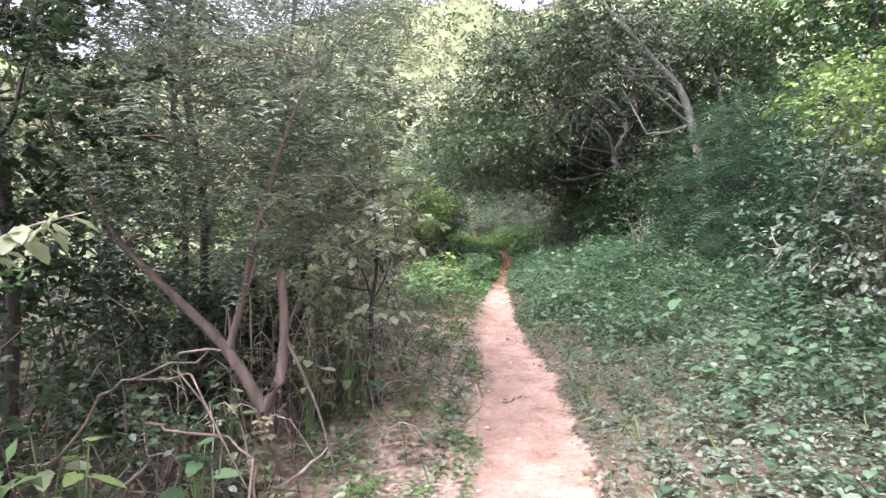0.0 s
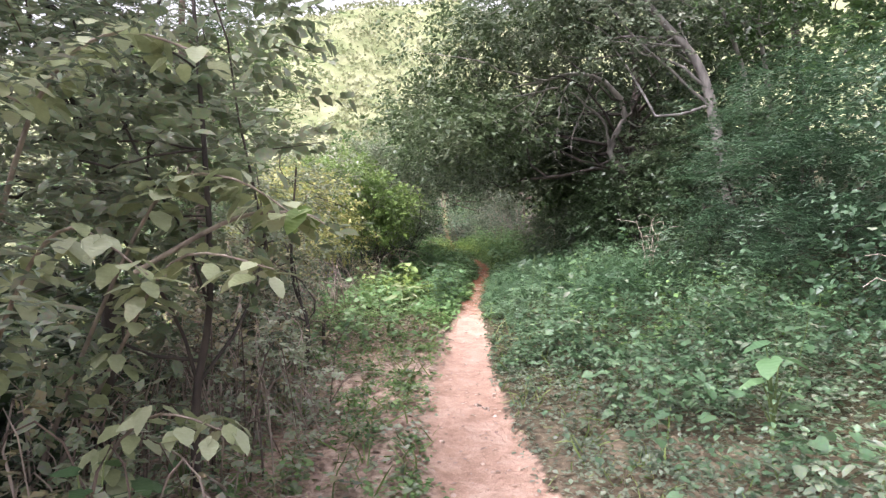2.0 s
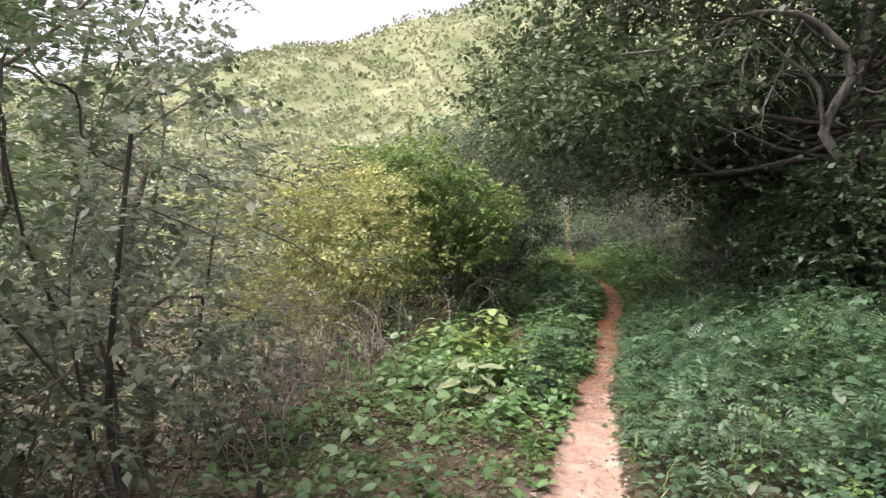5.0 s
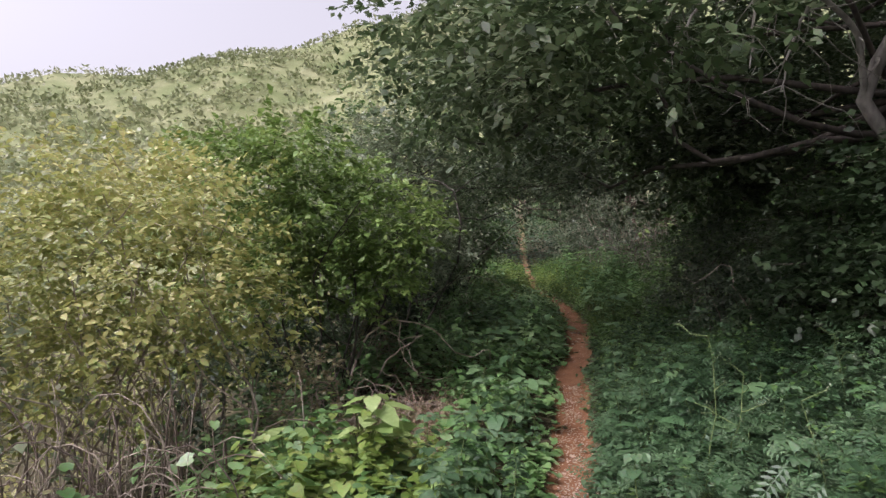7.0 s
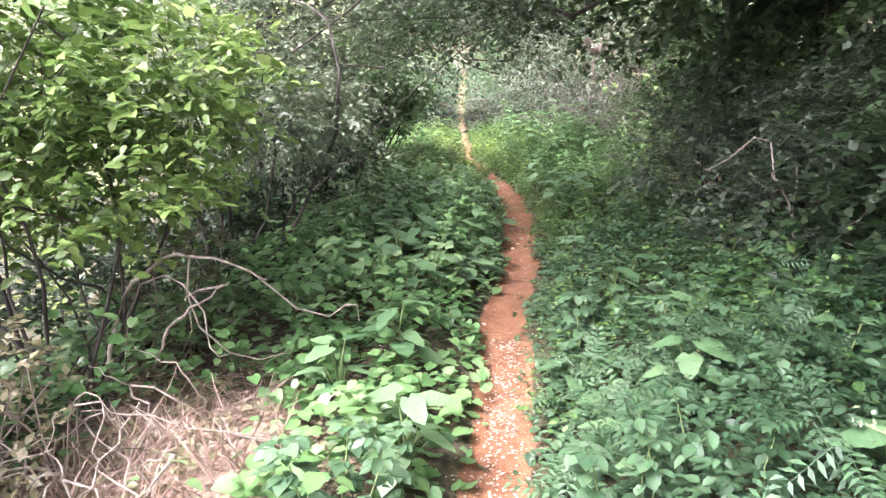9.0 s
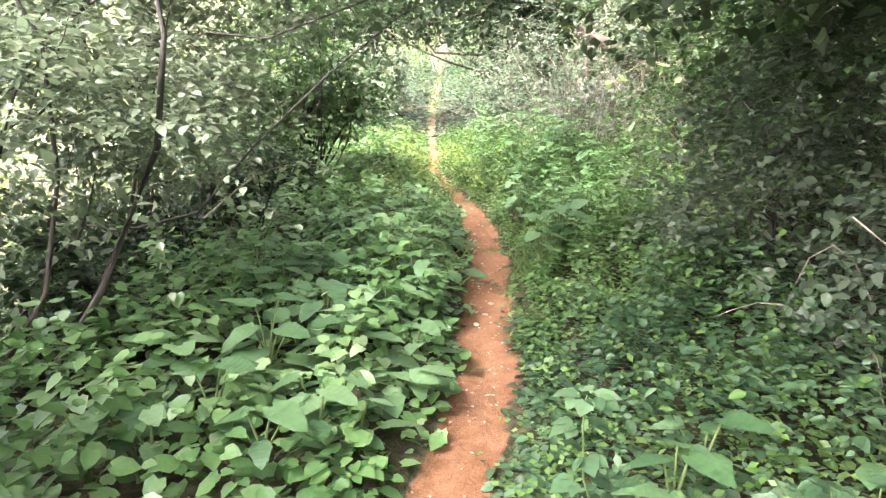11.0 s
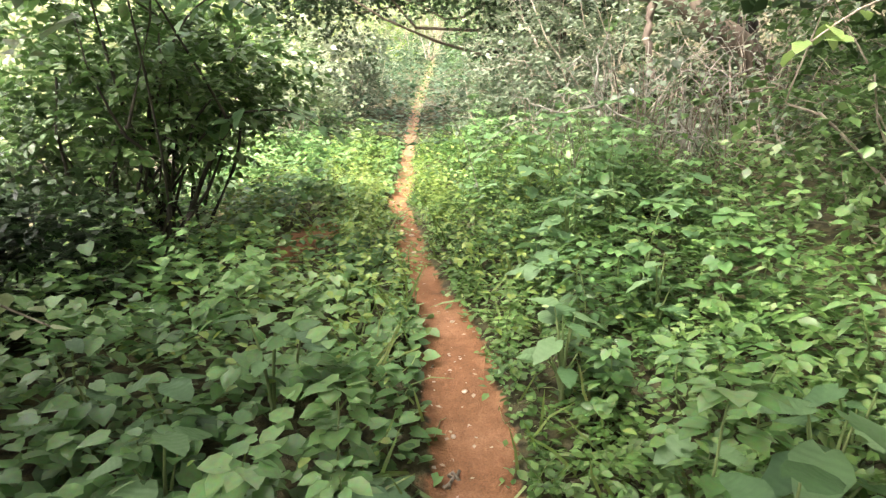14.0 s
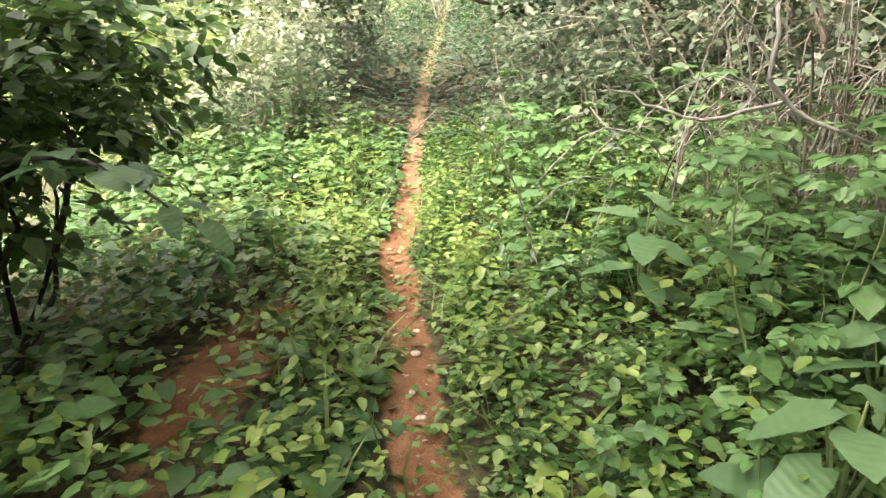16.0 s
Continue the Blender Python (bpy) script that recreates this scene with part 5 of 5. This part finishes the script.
for i, (x, y, r, m) in enumerate([(-.75, 28.9, .85, M_PALE), (-1.9, 27.4, 1.0, M_FRESH), (-.45, 33.0, .8, M_GREY), (-.9, 36.2, 1.2, M_PALE), (-2.4, 31.5, 1.2, M_LIME), (-2.6, 24.6, 1.0, M_MID), (-3.6, 17.8, 1.5, M_LIME), (-3.4, 21.2, 1.7, M_LIME), (-3.9, 14.4, 1.5, M_PALE), (-5.4, 16.5, 1.8, M_YELLOW), (-6.0, 21, 2.2, M_YELLOW), (-5.0, 26.5, 2.0, M_LIME), (-4.0, 36, 2.0, M_LIME), (-1.5, 44, 1.8, M_LIME), (.8, 47, 1.7, M_MID), (2.2, 50, 2.2, M_MID), (-.6, 52, 2.4, M_MID), (3.6, 46, 2.2, M_MID), (1.0, 58, 3.0, M_MID), (-2.6, 60, 3.0, M_MID), (-7.5, 31, 2.4, M_YELLOW)]):
    plant("shrub", (x, y), [(0, 0, r * .75, r * 1.1, r, r * .75), (.15, .2, r * 1.6, r * .85, r * .85, r * .6)], m, M_TWIG, "sunlit leafy shrub on the slope below the hill", "shrub", "sunlit shrubs of the slope", clumps=310, per=11, size=.09, stems=10, seed=170 + i, twigs=60)


def bramble(at, n, w, h, seed, label, radius=.005):
    """A tangle of long bare stems that arch over one another."""
    rs = np.random.RandomState(seed)
    root = empty_at("bramble", at[0], at[1], label=label, category="bramble", group="bare brambles")
    for i in range(n):
        a = rs.uniform(0, 6.28)
        x0, y0 = rs.normal() * w * .5, rs.normal() * w * .3
        L = rs.uniform(.4, 1.1) * w
        hh = h * rs.uniform(.35, 1.1)
        z0 = float(ground_z(at[0] + x0, at[1] + y0)) - root.location.z - .03
        dx, dy = math.cos(a) * L, math.sin(a) * L * .6
        r0 = radius * rs.uniform(.6, 1.5)
        tubes("bare_stem", [smooth_line([(x0, y0, z0, r0), (x0 + dx * .25, y0 + dy * .25, z0 + hh * .8, r0 * .9), (x0 + dx * .65, y0 + dy * .65, z0 + hh, r0 * .7), (x0 + dx, y0 + dy, z0 + hh * rs.uniform(.3, .8), r0 * .3)], 8)],
              M_TWIG if i % 3 else M_BARK, root, sides=4)
    return root


for i, (x, y, n, w, h) in enumerate([(-1.3, 13.6, 34, .8, .85), (-2.1, 13.7, 34, .9, .95), (-2.9, 13.9, 26, .9, .9), (-1.5, 14.5, 24, .8, .8), (-1.7, 13.1, 26, .8, .6), (-.6, 15.5, 16, .6, .45), (-1.7, 12.6, 22, .7, .7), (-.75, 7.2, 24, .5, .9), (-.65, 5.6, 24, .5, .8), (-.9, 8.9, 20, .6, .8), (-1.0, 6.3, 20, .6, .9), (-1.2, 4.3, 18, .6, .6), (-.4, 20.9, 14, .6, .6), (-1.15, 5.2, 22, .5, 1.0), (-1.3, 7.2, 22, .6, .9), (-.6, 8.3, 18, .4, .6), (3.4, 18.1, 16, .6, .7)]):
    bramble((x, y), n, w, h, 820 + i, "tangle of bare brown arching stems")

# ---- grey bank with creepers, dead brush and log ----
for i, (x, y, r, m) in enumerate([(3.5, 26.6, 1.35, M_GREY), (2.75, 27.4, .95, M_GREY), (4.6, 25.2, 1.4, M_GREY), (2.9, 29.6, 1.3, M_GREY), (4.4, 23.0, .95, M_MID), (5.4, 23.6, 1.4, M_MID), (4.6, 28.6, 1.8, M_MID), (3.2, 33.0, 1.6, M_MID), (2.9, 37.0, 1.7, M_MID), (6.2, 26.5, 2.0, M_MID), (2.7, 41.5, 1.8, M_NETTLE)]):
    plant("shrub", (x, y), [(-.1, 0, r * .65, r, r, r * .65), (.2, .3, r * 1.45, r * .9, r, r * .7)], m, M_TWIG, "bank of grey-green creepers over dead twigs", "shrub", "creeper-covered bank", clumps=500, per=12, size=.062, stems=18, stem_r=.009, seed=190 + i, twigs=200, spread=.3)
rs = np.random.RandomState(19)
heap = empty_at("brush_heap", 3.4, 24.95, label="heap of bare grey dead stems and twigs", category="brush heap")
h0 = np.array(heap.location)
for i in range(110):
    x0, y0 = 3.5 + rs.normal() * .5, 25.0 + rs.normal() * .2
    zb = float(ground_z(x0, y0)) + .15
    top = zb + rs.uniform(.35, 1.15)
    x1 = x0 + rs.uniform(-.9, .9)
    r0 = rs.choice([.003, .0045, .0065])
    ln = np.array([(x0, y0 + .1, zb, r0), (x0 + (x1 - x0) * .25, y0, zb + (top - zb) * .75, r0 * .9), (x0 + (x1 - x0) * .65, y0 - .12, top, r0 * .7), (x1, y0 - .25, top - rs.uniform(.1, .6), r0 * .4)])
    ln[:, :3] -= h0
    tubes("dead_stem", [smooth_line(ln, 9)], M_BARK_PALE if i % 3 else M_BARK, heap, sides=5)
dead_branch([[(2.95, 24.75, 2.9, .008), (2.86, 24.7, 2.6, .009), (2.92, 24.7, 2.36, .010), (3.3, 24.6, 2.18, .008), (3.7, 24.6, 2.1, .006)], [(2.92, 24.7, 2.36, .01), (2.6, 24.7, 2.3, .008), (2.2, 24.75, 2.45, .004)]], "pale curved dead stem across the brush", mat=M_BARK_PALE, twigs=3, seed=20)
dead_branch([[(3.45, 26.0, 3.55, .11), (3.75, 26.0, 3.38, .12), (4.1, 25.95, 3.2, .12), (4.5, 25.9, 2.9, .13), (4.9, 25.9, 2.3, .14)], [(3.7, 26, 3.4, .05), (3.6, 25.9, 3.0, .04), (3.65, 25.8, 2.6, .02)]], "weathered grey fallen log on the bank", "log", mat=M_BARK, seed=21)
dead_branch([[(-.75, 16.4, 1.0, .012), (-.60, 16.4, 1.42, .011), (-.36, 16.4, 1.6, .009), (-.05, 16.4, 1.58, .007), (.16, 16.4, 1.48, .004)], [(-.5, 16.4, 1.0, .01), (-.3, 16.35, 1.3, .008), (0, 16.3, 1.5, .004)]], "arched bare twig over the litter", twigs=6, seed=22, drop=.4)
for i in range(16):
    x0, y0 = -.45 + rs.normal() * .3, 15.5 + rs.normal() * .35
    zb = float(ground_z(x0, y0))
    dead_branch([[(x0, y0, zb - .02, .006), (x0 + rs.normal() * .15, y0 + rs.normal() * .1, zb + .25, .005), (x0 + rs.normal() * .35, y0 + rs.normal() * .2, zb + rs.uniform(.1, .5), .002)]], "thin dry stalk in the pinkish litter", "dry_stalk", twigs=1, seed=960 + i)


def flower_stalk(x, y, h, seed):
    rs = np.random.RandomState(seed)
    root = empty_at("seed_stalk", x, y, label="tall pale seed stalk above the herbs", category="plant", group="seed stalks")
    ln = limb((0, 0, -.03), (rs.normal() * .06, rs.normal() * .06, h), .0045, .002, rs, bend=.03)
    tubes("stem", [ln], M_STALK, root)
    for k in range(5):
        c = ln[4 + k % 4, :3]
        e = c + np.array([rs.normal() * .09, rs.normal() * .06, .06])
        tubes("side_stem", [limb(c, e, .003, .002, rs, n=4)], M_STALK, root, sides=4)
        P = e + rs.normal(size=(10, 3)) * .012
        leaves("flower_head", P, rs.normal(size=(10, 3)) + np.array([0, 0, 1]), np.full(10, .012), DIAMOND, M_PALE, root)


for i, (x, y, h) in enumerate([(1.98, 14.1, .95), (2.15, 14.3, .7), (2.4, 13.7, .65), (2.9, 13.2, .6), (3.1, 15.1, .7)]):
    flower_stalk(x, y, h, 970 + i)

# ---- scrub on the far hill ----
rs = np.random.RandomState(55)
az, r = np.radians(rs.uniform(-48, 12, 4400)), rs.uniform(48, 172, 4400)
bx, by, bs = r * np.sin(az), 8 + r * np.cos(az), rs.uniform(.5, 1.7, 4400)
k = 9
off = unit(rs.normal(size=(4400, k, 3)))
off[:, :, 2] = np.abs(off[:, :, 2])
P = np.stack([bx, by, ground_z(bx, by)], -1)[:, None] + off * bs[:, None, None] * np.array([1, 1, .8]) * rs.uniform(.75, 1.1, (4400, k, 1))
tagged(leaves("hill_scrub", P.reshape(-1, 3), (off + rs.normal(size=off.shape) * .5).reshape(-1, 3), rs.uniform(.5, 1.15, 4400 * k), DIAMOND, M_HILL, rs=rs, up=.78), "scrub covering the far hillside, leaf colour paled for sun and haze", "scrub", kind="stuff")
